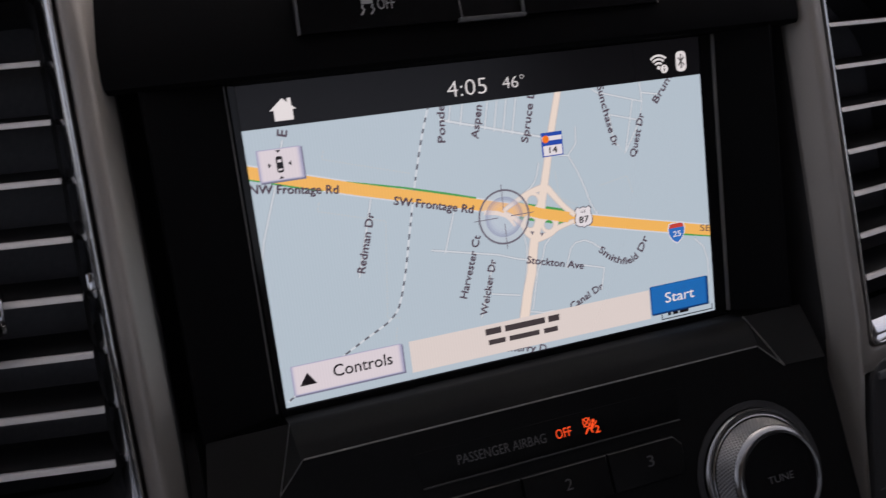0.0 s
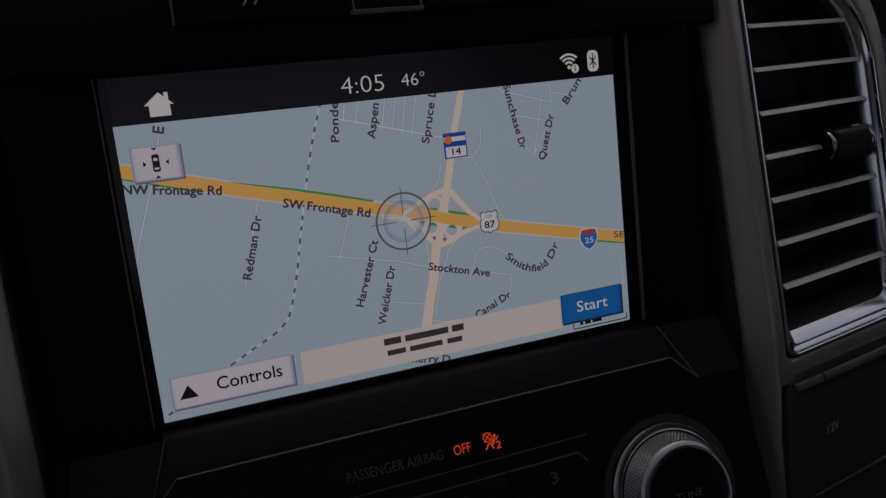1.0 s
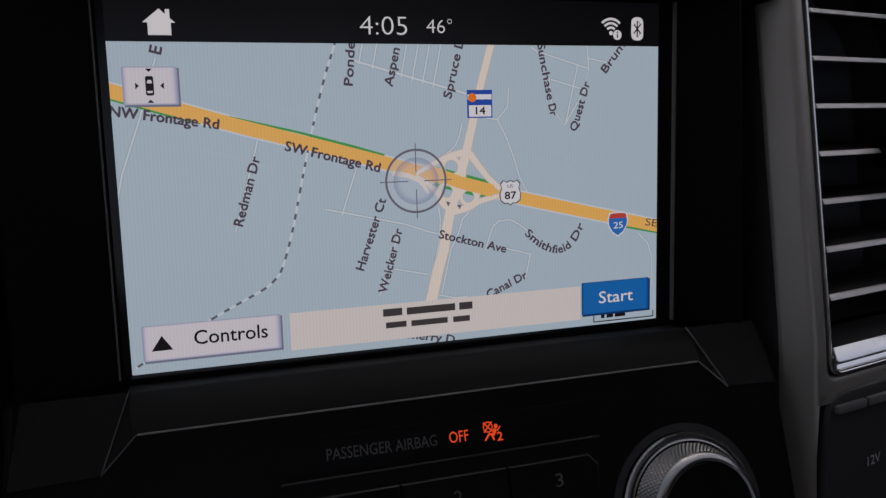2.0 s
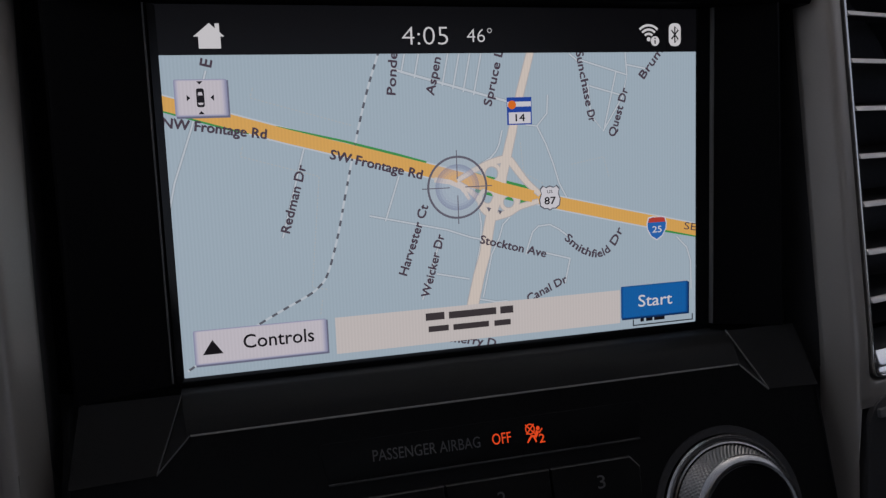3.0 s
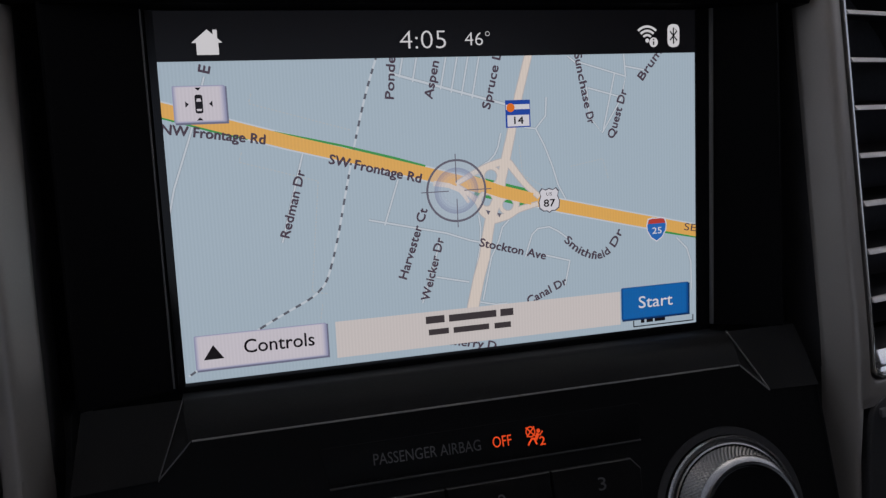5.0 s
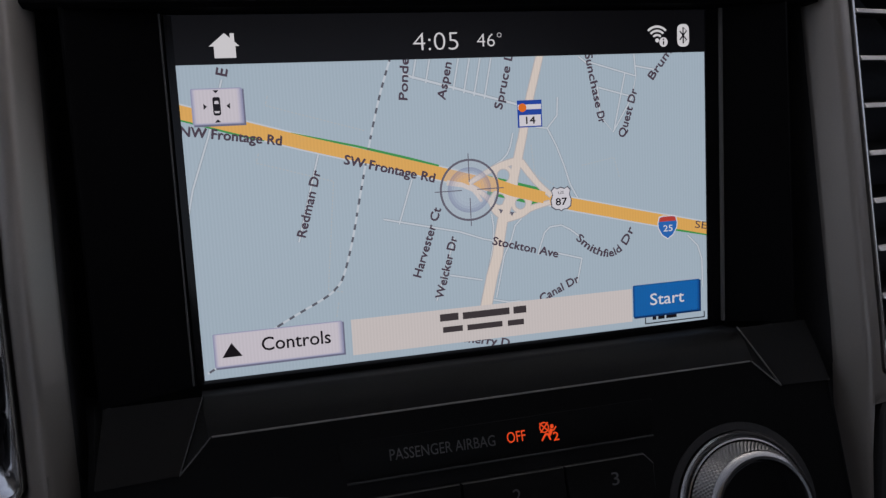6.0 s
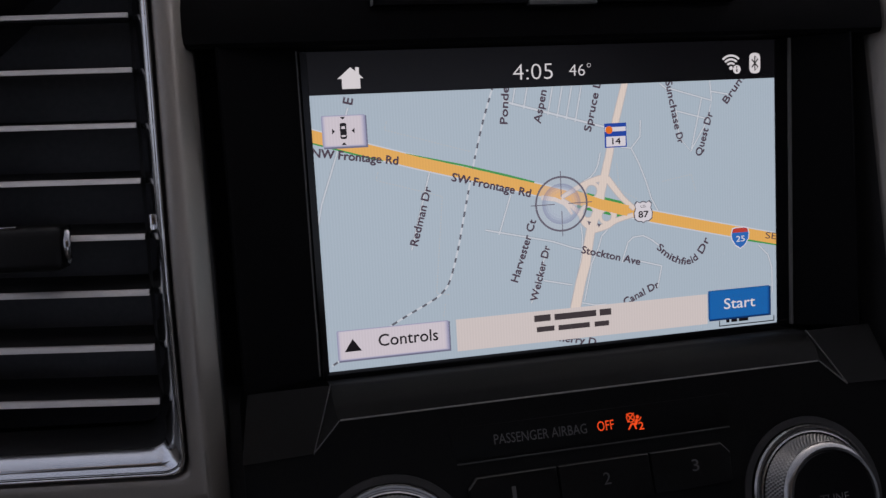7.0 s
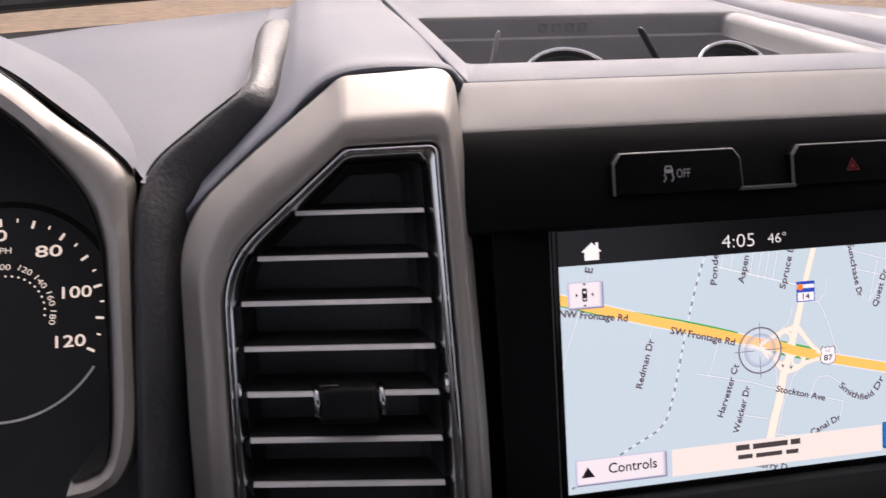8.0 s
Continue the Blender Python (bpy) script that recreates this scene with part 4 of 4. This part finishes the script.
for text, x, z, w, h, turn in (("60", -333, 117.4, 10.5, 5.4, 0), ("80", -308.6, 108.6, 12, 5.6, 0), ("100", -295.8, 88.4, 13.4, 5.6, 0), ("120", -298.8, 66.0, 13.4, 5.6, 0), ("MPH", -330, 110.1, 9, 3, 0),
                               ("100", -329, 102.4, 6.6, 2.9, -5), ("120", -319, 100.2, 6.6, 2.9, -28), ("140", -312.0, 94.2, 6.6, 2.9, -52), ("160", -307.4, 86.0, 6.6, 2.9, -76), ("180", -306.6, 77.2, 6.6, 2.9, -98)):
    d = Vector((math.cos(radians(turn)), math.sin(radians(turn)))) * w / 2
    c = Vector((x, z))
    part("figure", word(bmesh.new(), flat(dial_plane, 0.7), text, c - d, c + d, h, bold=0.2 if h > 5 else 0.0), DIAL, plate)
bm = bmesh.new()
box(-345, -297, 86, 90, 13, 14.2, 0.4, bm)
box(-345, -292, 82, 86, 3, 4.2, 0.4, bm)
part("menu_frame", bm, LEDGE, cluster, "dark frame lines below the dial")

# ---- touchscreen and what it shows ----
screen = thing("touchscreen", (0, 3, -3), "black touchscreen that shows a pale blue road map", "touchscreen")
bm = bmesh.new()
a = fillet([(-90, -3.2), (94.6, -3.2), (94.6, 109), (-90, 109)], 1.0)
b = fillet([(-87.55, -0.1), (87.55, -0.1), (87.55, 108.6), (-87.55, 108.6)], 0.3)
mix = lambda p, q, t: p + (q - p) * t
loft(bm, [[(p.x, y, p.y) for p in (mix(i, j, t) for i, j in zip(a, b))] for t, y in ((0, 4), (0, 0.1), (0.08, -0.4), (0.9, -0.45), (1.0, -0.38), (1.0, 0.3))])
part("bezel", bm, GLOSS, screen, "glossy black bezel", 25)
flush = lambda x, z: 0.0
LEVEL = lambda k: flat(flush, 0.02 * k)
bm = bmesh.new()
poly(bm, LEVEL(0), [(-88, -0.5), (88, -0.5), (88, 95), (-88, 95)])
view = part("map", bm, MAP_BG, screen, "pale blue map picture")


def show(name, bm, material, label="", parent=None):
    return part(name, bm, material, parent or view, label)


def r(*p, w=0.5):
    show("road_casing", ribbon(bmesh.new(), LEVEL(0.5), p, w + 0.42), MAP_CASING)
    show("minor_road", ribbon(bmesh.new(), LEVEL(1), p, w), MAP_ROAD)



r((-75, 90), (-80, 74), (-86, 58), (-88, 50))
r((-48, 67), (-56, 40))
r((-19, 57), (-24, 43))
r((-29, 45), (-4, 39), (4, 36), (8, 35))
r((30, 29), (39, 26.4))
r((39, 26.4), (37, 18))
r((23, 29), (24, 32), (25.6, 36.3), (27.7, 38.1), (31.8, 38.4), (35.1, 36.6), (38.2, 34.2))
r((-6, 37), (-13, 17))
r((-8, 25), (3, 22.4))
r((4, 16), (12, 14), (16, 14))
r((-20, 90), (-17, 89), (17, 79.4), (20, 78.4), w=0.7)
for x, d in ((-15.5, 88.5), (-11, 87), (-1.5, 84.5), (2.2, 83.4), (5.8, 82.4), (9.5, 81.4)):
    r((x, 95), (x - (95 - d) * 0.22, d))
r((32, 81), (31.6, 75), (28, 71), (24, 71.5))
r((28, 71), (31, 65.1), (33.6, 58.3), (35.5, 52), (38.2, 47))
r((15.8, 70), (14.7, 65.7), (13.5, 63.3), (11.5, 61.3), (8, 59.4))
r((44, 92), (61, 87), (59.4, 80), (52, 68.6), (47.5, 74), (46.5, 84))
r((47, 83.6), (58.6, 80.4))
r((61, 87), (60.4, 95))
r((57, 88.4), (52.4, 69.4))
r((60.6, 90.4), (68, 89))
r((40, 94), (44, 91))
r((80, 31), (84, 27), (85.6, 22), (85.8, 12))
r((7.2, 44), (7.7, 39.9), (7.2, 33.2), (5, 24), (2.4, 15))
r((17.6, 41.7), (15.2, 39.5), (13.8, 35.2), (11, 29.9), (7.6, 16))
lines = bmesh.new()
for pts in (((-62, 85), (-63, 82), (-33, 73)), ((-66, 68), (-67, 65), (-44, 58), (-48, 24), (-43, 23)), ((-45, 20), (-46, 15)), ((22, 66), (23, 56), (30, 52)), ((40, 58), (52, 60), (54, 53)), ((-58, 69), (-60, 71))):
    path = [Vector(p) for p in pts]
    for p, q in zip(path, path[1:]):
        n = max(1, int((q - p).length / 1.1))
        for i in range(n):
            ribbon(lines, LEVEL(1), [p.lerp(q, (i + 0.1) / n), p.lerp(q, (i + 0.7) / n)], 0.32)
tagged(show("boundary", lines, MAP_FAINT, "faint dotted boundary lines"), kind="stuff")
# railway: alternating dark and light dashes
rail = smooth_path([(x, z, 0) for x, z in ((-23.6, 95.5), (-28, 83), (-32, 69), (-36, 53), (-39.4, 39), (-43, 28), (-46, 24), (-49.5, 21.6), (-57, 18), (-65, 14), (-76, 8), (-88, 1))], 260)
steps = [0.0]
for p, q in zip(rail, rail[1:]):
    steps.append(steps[-1] + (q - p).length)
for name, mat, off, w, lvl in (("railway", MAP_ROAD, None, 0.66, 2), ("railway_dash", MAP_GREY, 0, 0.7, 3)):
    bm = bmesh.new()
    if off is None:
        ribbon(bm, LEVEL(lvl), [p.to_2d() for p in rail[::4]], w)
    else:
        run = []
        for p, s in zip(rail, steps):
            if (s % 4.1) < 2.2:
                run.append(p.to_2d())
            elif len(run) > 1:
                ribbon(bm, LEVEL(lvl), run, w)
                run = []
            else:
                run = []
    ob = show(name, bm, mat)
    if off is not None:
        tagged(ob, kind="stuff")
# interstate with its green flanks
main = [(-88.6, 81.3), (-70, 75.6), (-52, 70.2), (-28, 63.6), (-5, 57), (15, 51.2), (36, 45.2), (60, 39.4), (89, 32.6)]
bm = bmesh.new()
ribbon(bm, LEVEL(2), [(x, z) for x, z in main], 5.0)
show("interstate_edge", bm, MAP_ROAD)
for pts, w0, w1 in ((((-88.6, 79.2), (-70, 73.2), (-64, 71.6)), 1.0, 0.5), (((-56, 73.4), (-36, 68.4), (-20, 63.8), (-10, 60.6)), 0.5, 1.1), (((6, 56.2), (14, 53.9), (24, 51.0), (34, 47.8)), 1.3, 1.3),
                    (((6, 51.2), (16, 48.4), (26, 45.6)), 1.3, 1.3), (((74, 33.6), (89, 30.4)), 0.7, 0.7)):
    show("green_strip", ribbon(bmesh.new(), LEVEL(3), pts, w0, w1), MAP_GREEN, "green strip beside the interstate")
bm = bmesh.new()
ribbon(bm, LEVEL(4), main, 4.1)
show("interstate", bm, MAP_ORANGE, "wide orange interstate")
hwy = [(26.6, 96), (24.5, 89), (22.4, 82), (20.6, 75), (18.9, 68), (18.2, 65.6), (17.5, 62.9), (16.9, 60.5), (15.4, 55.4), (14.5, 50), (12.4, 45.8), (10.9, 41.6), (9.8, 36.7), (8.6, 30.1), (6.4, 23.5), (4.2, 15), (2, 6)]
ramps = [([(18.0, 60.6), (21.5, 55.9), (24.4, 52.4), (28.6, 48.6)], 2.2, 1.5), ([(17.2, 61), (13.1, 60.2), (9.9, 59.3), (5, 57.2), (0, 54.6)], 2.2, 1.1), ([(11.4, 42.0), (17.2, 43.1), (21.2, 44.9), (28, 46.4)], 2.4, 1.3),
         ([(11.4, 42.6), (8.4, 45.2), (7.2, 48), (4, 51.2), (0, 54)], 2.2, 1.1), ([(20.8, 48.8), (20.4, 46.2), (18.6, 43.8)], 1.2, 1.4)]
for lvl, grow, mat, name in ((4.5, 0.6, MAP_EDGE, "highway_edge"), (5, 0.0, MAP_CREAM, "highway")):
    bm = bmesh.new()
    ribbon(bm, LEVEL(lvl), hwy, 2.2 + grow, 3.7 + grow)
    for pts, w0, w1 in ramps:
        line = [p.to_2d() for p in smooth_path([(x, z, 0) for x, z in pts], 18)]
        ribbon(bm, LEVEL(lvl + 0.1), line, w0 + grow, w1 + grow)
    for cx, cz, ri, ro in ((11.8, 56.3, 2.3, 3.4), (10.2, 48.6, 2.0, 3.1), (17.4, 46.7, 2.0, 3.1)):
        disc(bm, LEVEL(lvl + 0.2), cx, cz, ri - grow / 2, ro + grow / 2, n=28)
    show(name, bm, mat, "cream highway with its interchange" if grow == 0 else "")
bm = bmesh.new()
ribbon(bm, LEVEL(6), [(5, 55.1), (15, 51.2), (26, 48.1)], 3.9)
show("interstate", bm, MAP_ORANGE, "orange interstate over the highway")
bm = bmesh.new()
for x, z in ((10.5, 44.7), (14.3, 43.6)):
    poly(bm, LEVEL(6), [(x - 0.75, z + 0.7), (x + 0.75, z + 0.4), (x - 0.1, z - 0.9)])
show("arrows", bm, CURSOR)

for text, p, q, h, b in (("NW Frontage Rd", (-88.0, 75.6), (-59.0, 71.3), 3.0, 0.12), ("SW Frontage Rd", (-40.2, 64.6), (-11.6, 57.0), 3.0, 0.12), ("Redman Dr", (-55.4, 41.6), (-49.2, 61.6), 2.9, 0.1),
                         ("Harvester Ct", (-19.4, 25.6), (-11.4, 47.4), 2.9, 0.1), ("Weicker Dr", (-12.4, 17.8), (-6.4, 37.6), 2.9, 0.1), ("Stockton Ave", (7.2, 35.2), (30.2, 28.8), 2.8, 0.1),
                         ("Canal Dr", (23.0, 14.0), (37.2, 19.8), 2.8, 0.1), ("Cherry D", (-6, 4.0), (11.4, 0.2), 2.8, 0.1), ("Ponde", (-20.6, 82.0), (-19.4, 95.0), 2.9, 0.1), ("Aspen", (-8.2, 81.8), (-5.4, 93.2), 2.9, 0.1),
                         ("Spruce L", (10.8, 78.0), (15.4, 95.4), 2.9, 0.1), ("Quest Dr", (54.8, 66.8), (60.0, 82.6), 2.8, 0.1), ("Brum", (66.2, 86.2), (73.6, 95.4), 2.8, 0.1), ("SE", (83.0, 34.8), (87.8, 34.0), 2.7, 0.0), ("E", (-75.2, 91.2), (-74.7, 93.2), 3.4, 0.1)):
    show("road_label", word(bmesh.new(), LEVEL(8), text, p, q, h, bold=b * 2), MAP_INK)
show("road_label", word(bmesh.new(), LEVEL(8), "Smithfield Dr", (0, 0), (1, 0), 2.8, bend([(37.8, 34.0), (43, 29.6), (49, 27.4), (54, 29.6), (58, 36.0)]), 0.2), MAP_INK)
show("road_label", word(bmesh.new(), LEVEL(8), "Sunchase Dr", (0, 0), (1, 0), 2.8, bend([(43.6, 94.8), (44.6, 89), (46.0, 82), (47.2, 76), (48.2, 71.6)]), 0.2), MAP_INK)

# road badges
bm = bmesh.new()
poly(bm, LEVEL(9), [(17.6, 71.6), (26.2, 71.6), (26.2, 80.4), (17.6, 80.4)])
show("road_badge", bm, SHIELD_BLUE, "blue and white state road badge")
bm = bmesh.new()
poly(bm, LEVEL(10), [(18.2, 72.0), (25.8, 72.0), (25.8, 75.6), (18.2, 75.6)])
poly(bm, LEVEL(10), [(17.8, 77.4), (26.0, 77.4), (26.0, 79.0), (17.8, 79.0)])
show("badge_field", bm, SHIELD_WHITE)
show("badge_dot", disc(bmesh.new(), LEVEL(11), 19.4, 78.0, 0, 1.4, n=20), SUN_ORANGE)
show("badge_figure", word(bmesh.new(), LEVEL(11), "14", (20.5, 73.9), (23.7, 73.9), 2.4, bold=0.12), MAP_BLACK)


def shield(cx, cz, s, mat, lvl):
    half = [(0, 4.2), (1.4, 3.7), (2.6, 4.3), (3.6, 3.2), (3.2, 1.6), (3.9, -0.4), (3.6, -2.6), (2.2, -3.6), (0.9, -3.6), (0, -4.2)]
    pts = half + [(-x, z) for x, z in half[-2:0:-1]]
    return poly(bmesh.new(), LEVEL(lvl), [(cx + x * s, cz + z * s) for x, z in pts[::-1]])


show("road_badge", shield(32, 47.2, 1.0, MAP_GREY, 9), MAP_GREY, "grey and white route shield")
show("badge_field", shield(32, 47.2, 0.9, SHIELD_WHITE, 10), SHIELD_WHITE)
show("badge_figure", word(bmesh.new(), LEVEL(11), "87", (30.0, 46.4), (34.0, 46.4), 2.5, bold=0.12), MAP_BLACK)
show("badge_figure", word(bmesh.new(), LEVEL(11), "US", (31.0, 49.4), (33.0, 49.4), 1.1), MAP_BLACK)
pts = [(0, -4.4), (2.2, -3.0), (3.8, -0.4), (4.0, 1.6), (3.4, 3.8), (1.6, 4.2), (0, 3.9)]
pts = pts + [(-x, z) for x, z in pts[-2:0:-1]]
for k, (s, mat) in enumerate(((1.0, SHIELD_WHITE), (0.9, ROUTE_BLUE))):
    show("road_badge" if k == 0 else "badge_field", poly(bmesh.new(), LEVEL(9 + k), [(72 + x * s, 34.6 + z * s) for x, z in pts]), mat, "blue and red interstate shield" if k == 0 else "")
show("badge_band", poly(bmesh.new(), LEVEL(11), [(68.6, 36.6), (75.4, 36.6), (75.0, 38.0), (73.4, 38.3), (70.6, 38.3), (69.0, 38.0)]), SHIELD_RED)
show("badge_figure", word(bmesh.new(), LEVEL(11), "25", (70.3, 34.2), (73.9, 34.2), 2.3, bold=0.06), SHIELD_WHITE)

# pointer: a glass lens with a ring and four hairs
show("highway_ramp", ribbon(bmesh.new(), LEVEL(7), [(-7.6, 55.2), (-2.4, 54.2), (1.2, 52.4), (2.6, 50.6), (4.0, 48.3)], 1.7, 1.0), MAP_CREAM)
show("pointer_haze", disc(bmesh.new(), LEVEL(9), 0, 52.4, 7.4, 9.6), CURSOR_HAZE)
for k, mat in enumerate(LENS):
    r0, r1 = (0, 4.2, 5.3, 6.1, 6.8, 7.4)[k : k + 2]
    show("pointer_lens", disc(bmesh.new(), LEVEL(9), 0, 52.4, r0, r1), mat)
bm = disc(bmesh.new(), LEVEL(10), 0, 52.4, 9.4, 10.1, n=56)
for a in (0, 90, 180, 270):
    d = Vector((math.cos(radians(a)), math.sin(radians(a))))
    ribbon(bm, LEVEL(10), [Vector((0, 52.4)) + d * 2.6, Vector((0, 52.4)) + d * 11.8], 0.3)
show("pointer", bm, CURSOR, "grey crosshair ring")

# card, scale and buttons
bm = bmesh.new()
poly(bm, LEVEL(9), [(-41.6, 2.3), (57.5, 2.3), (57.5, 13.9), (-41.6, 13.9)])
show("card", bm, CARD, "cream text card")
for x0, x1, z, h in ((-12.3, -6.0, 11.2, 2.4), (-4.5, 11.9, 11.1, 2.3), (13.3, 17.9, 11.1, 2.4), (-11.5, -4.7, 7.1, 1.9), (-3.1, 9.2, 7.0, 1.9), (11.1, 16.9, 6.9, 1.9)):
    show("card_bar", poly(bmesh.new(), LEVEL(10), [(x0, z - h / 2), (x1, z - h / 2), (x1, z + h / 2), (x0, z + h / 2)]), BAR_INK, "plain dark bar")
bm = bmesh.new()
for p, q in (((62.6, 3.0), (62.6, 0.7)), ((62.6, 0.9), (86.2, 0.9)), ((86.2, 0.7), (86.2, 3.0))):
    ribbon(bm, LEVEL(9), [p, q], 0.4)
for x0, x1 in ((65.4, 66.8), (67.6, 70.2), (70.8, 75.0)):
    poly(bm, LEVEL(9), [(x0, 2.0), (x1, 2.0), (x1, 3.6), (x0, 3.6)])
show("scale_mark", bm, MAP_BLACK, "black scale bracket")


def button(x0, x1, z0, z1, shades, shadow, label):
    """A raised button: a shadow below, then a bevel in steps from the edge to the face."""
    show("button_shadow", poly(bmesh.new(), LEVEL(10), [(x0 + 0.3, z0 - 0.55), (x1 + 0.5, z0 - 0.55), (x1 + 0.5, z1 - 0.4), (x0 + 0.3, z1 - 0.4)]), shadow)
    ob = None
    for k, mat in enumerate(shades):
        e = 0.3 * k
        bm = poly(bmesh.new(), LEVEL(10.4 + 0.3 * k), [(p.x, p.y) for p in fillet([(x0 + e, z0 + e * 0.5), (x1 - e * 1.3, z0 + e * 0.5), (x1 - e * 1.3, z1 - e * 0.4), (x0 + e, z1 - e * 0.4)], 0.5)])
        if ob is None:
            ob = show("button", bm, mat, label)
        else:
            show("button_face", bm, mat)


button(57.9, 84.4, 3.7, 15.0, BLUES, BLUE_DARK, "blue button with a white word")
show("button_word", word(bmesh.new(), LEVEL(12), "Start", (64.6, 9.5), (78.0, 9.5), 4.3, bold=0.06), WHITE)
button(-84.2, -44.4, 3.4, 14.0, PALES, BUTTON_EDGE, "pale button with a black word")
show("button_word", word(bmesh.new(), LEVEL(12), "Controls", (-69.8, 9.4), (-48.5, 9.4), 4.4, bold=0.11), MAP_BLACK)
show("button_arrow", poly(bmesh.new(), LEVEL(12), [(-81.8, 6.4), (-75.8, 6.4), (-78.8, 10.8)]), MAP_BLACK)
button(-84.2, -69.4, 77.0, 87.6, PALES, BUTTON_EDGE, "pale button with a black car symbol")
bm = bmesh.new()
poly(bm, LEVEL(12), [(p.x, p.y) for p in fillet([(-78.1, 79.6), (-75.9, 79.6), (-75.9, 85.0), (-78.1, 85.0)], 0.7)])
for pts in (((-77.9, 87.0), (-76.1, 87.0), (-77, 86.1)), ((-77.9, 77.6), (-76.1, 77.6), (-77, 78.5)), ((-80.8, 81.4), (-80.8, 83.2), (-79.8, 82.3)), ((-73.2, 81.4), (-73.2, 83.2), (-74.2, 82.3))):
    poly(bm, LEVEL(12), pts)
show("button_symbol", bm, MAP_BLACK, "black car symbol with arrows")
bm = bmesh.new()
poly(bm, LEVEL(13), [(-77.7, 83.0), (-76.3, 83.0), (-76.5, 83.9), (-77.5, 83.9)])
poly(bm, LEVEL(13), [(-77.6, 80.3), (-76.4, 80.3), (-76.2, 80.9), (-77.8, 80.9)])
show("button_symbol", bm, BUTTON)

# status bar
bm = bmesh.new()
poly(bm, LEVEL(14), [(-88, 94.4), (88, 94.4), (88, 109), (-88, 109)])
bar_ob = part("status_bar", bm, STATUS, screen, "black status bar")
bm = bmesh.new()
poly(bm, LEVEL(15), [(-76.4, 96.2), (-70.2, 96.2), (-70.2, 99.6), (-69.0, 99.6), (-73.2, 103.4), (-77.8, 99.6), (-76.4, 99.6)])
poly(bm, LEVEL(15), [(-71.6, 100.4), (-70.4, 100.4), (-70.4, 103.3), (-71.6, 103.3)])
show("icon", bm, WHITE, "white house icon", bar_ob)
show("clock", word(bmesh.new(), LEVEL(15), "4:05", (-16.2, 100.0), (-1.4, 100.0), 5.9, weight=-0.014), WHITE, "white clock figures", bar_ob)
show("temperature", word(bmesh.new(), LEVEL(15), "46°", (4.8, 100.0), (13.2, 100.0), 4.4, weight=-0.012), WHITE, "", bar_ob)
bm = bmesh.new()
disc(bm, LEVEL(15), 69.2, 98.6, 0, 0.7, n=14)
for r0 in (1.6, 3.0, 4.4):
    disc(bm, LEVEL(15), 69.2, 98.4, r0, r0 + 0.75, 45, 135, 16)
show("icon", bm, WHITE, "white wireless icon", bar_ob)
bm = disc(bmesh.new(), LEVEL(16), 71.6, 98.0, 0, 1.6, n=24)
show("icon", bm, WHITE, "white round information mark", bar_ob)
bm = bmesh.new()
ribbon(bm, LEVEL(17), [(71.6, 97.1), (71.6, 98.3)], 0.5)
disc(bm, LEVEL(17), 71.6, 98.9, 0, 0.3, n=8)
show("icon_mark", bm, STATUS, "", bar_ob)
bm = bmesh.new()
poly(bm, LEVEL(15), [(p.x, p.y) for p in fillet([(76.9, 96.3), (81.5, 96.3), (81.5, 103.9), (76.9, 103.9)], 2.3, 8)])
show("icon", bm, WHITE, "white rounded wireless badge", bar_ob)
bm = bmesh.new()
ribbon(bm, LEVEL(16), [(77.9, 98.6), (80.5, 101.6), (79.2, 102.8), (79.2, 97.4), (80.5, 98.6), (77.9, 101.6)], 0.5)
show("icon_mark", bm, STATUS, "", bar_ob)

# ---- windscreen ----
glass = bpy.data.materials.new("windscreen_glass")
glass.use_nodes = True
gp = glass.node_tree.nodes["Principled BSDF"]
gp.inputs["Base Color"].default_value, gp.inputs["Roughness"].default_value = (0.93, 0.96, 0.95, 1), 0.0
gp.inputs["Transmission Weight"].default_value, gp.inputs["IOR"].default_value = 1.0, 1.45
bm = bmesh.new()
loft(bm, [[(-0.82, 0.44 - s * 0.86, 0.862 + s * 0.56), (0.82, 0.44 - s * 0.86, 0.862 + s * 0.56), (0.82, 0.436 - s * 0.86, 0.857 + s * 0.56), (-0.82, 0.436 - s * 0.86, 0.857 + s * 0.56)] for s in (-0.05, 1)], caps=True)
bmesh.ops.recalc_face_normals(bm, faces=bm.faces)
me = bpy.data.meshes.new("windscreen")
bm.to_mesh(me)
bm.free()
me.materials.append(glass)
wind = tagged(new("windscreen", me), "clear raked windscreen above the dashboard", "window", kind="structure")
wind.visible_shadow = False

# wiper parked outside at the foot of the glass
wiper = thing("windscreen_wiper", (-330, 420, 280), "black windscreen wiper parked outside at the glass foot", "wiper")
for name, a, b, hw in (("wiper_blade", (-0.62, 0.452, 0.848), (0.0, 0.400, 0.893), 0.006), ("wiper_arm", (-0.56, 0.472, 0.862), (0.02, 0.418, 0.906), 0.004)):
    bm = bmesh.new()
    loops = []
    for k in range(13):
        s = k / 12
        p = Vector(a).lerp(Vector(b), s) + Vector((0, 0, 0.006 * math.sin(s * math.pi)))
        w = hw * (0.6 + 0.4 * math.sin(s * math.pi))
        loops.append([p + Vector((0, y, z)) * w for y, z in ((-1, -1), (-1.3, 0), (-0.5, 0.8), (0.5, 0.8), (1.3, 0), (1, -1))])
    loft(bm, [[(BASE.inverted() @ v) * 1000 for v in l] for l in loops], caps=True)
    part(name, bm, RUBBER if name == "wiper_blade" else LEDGE, wiper)
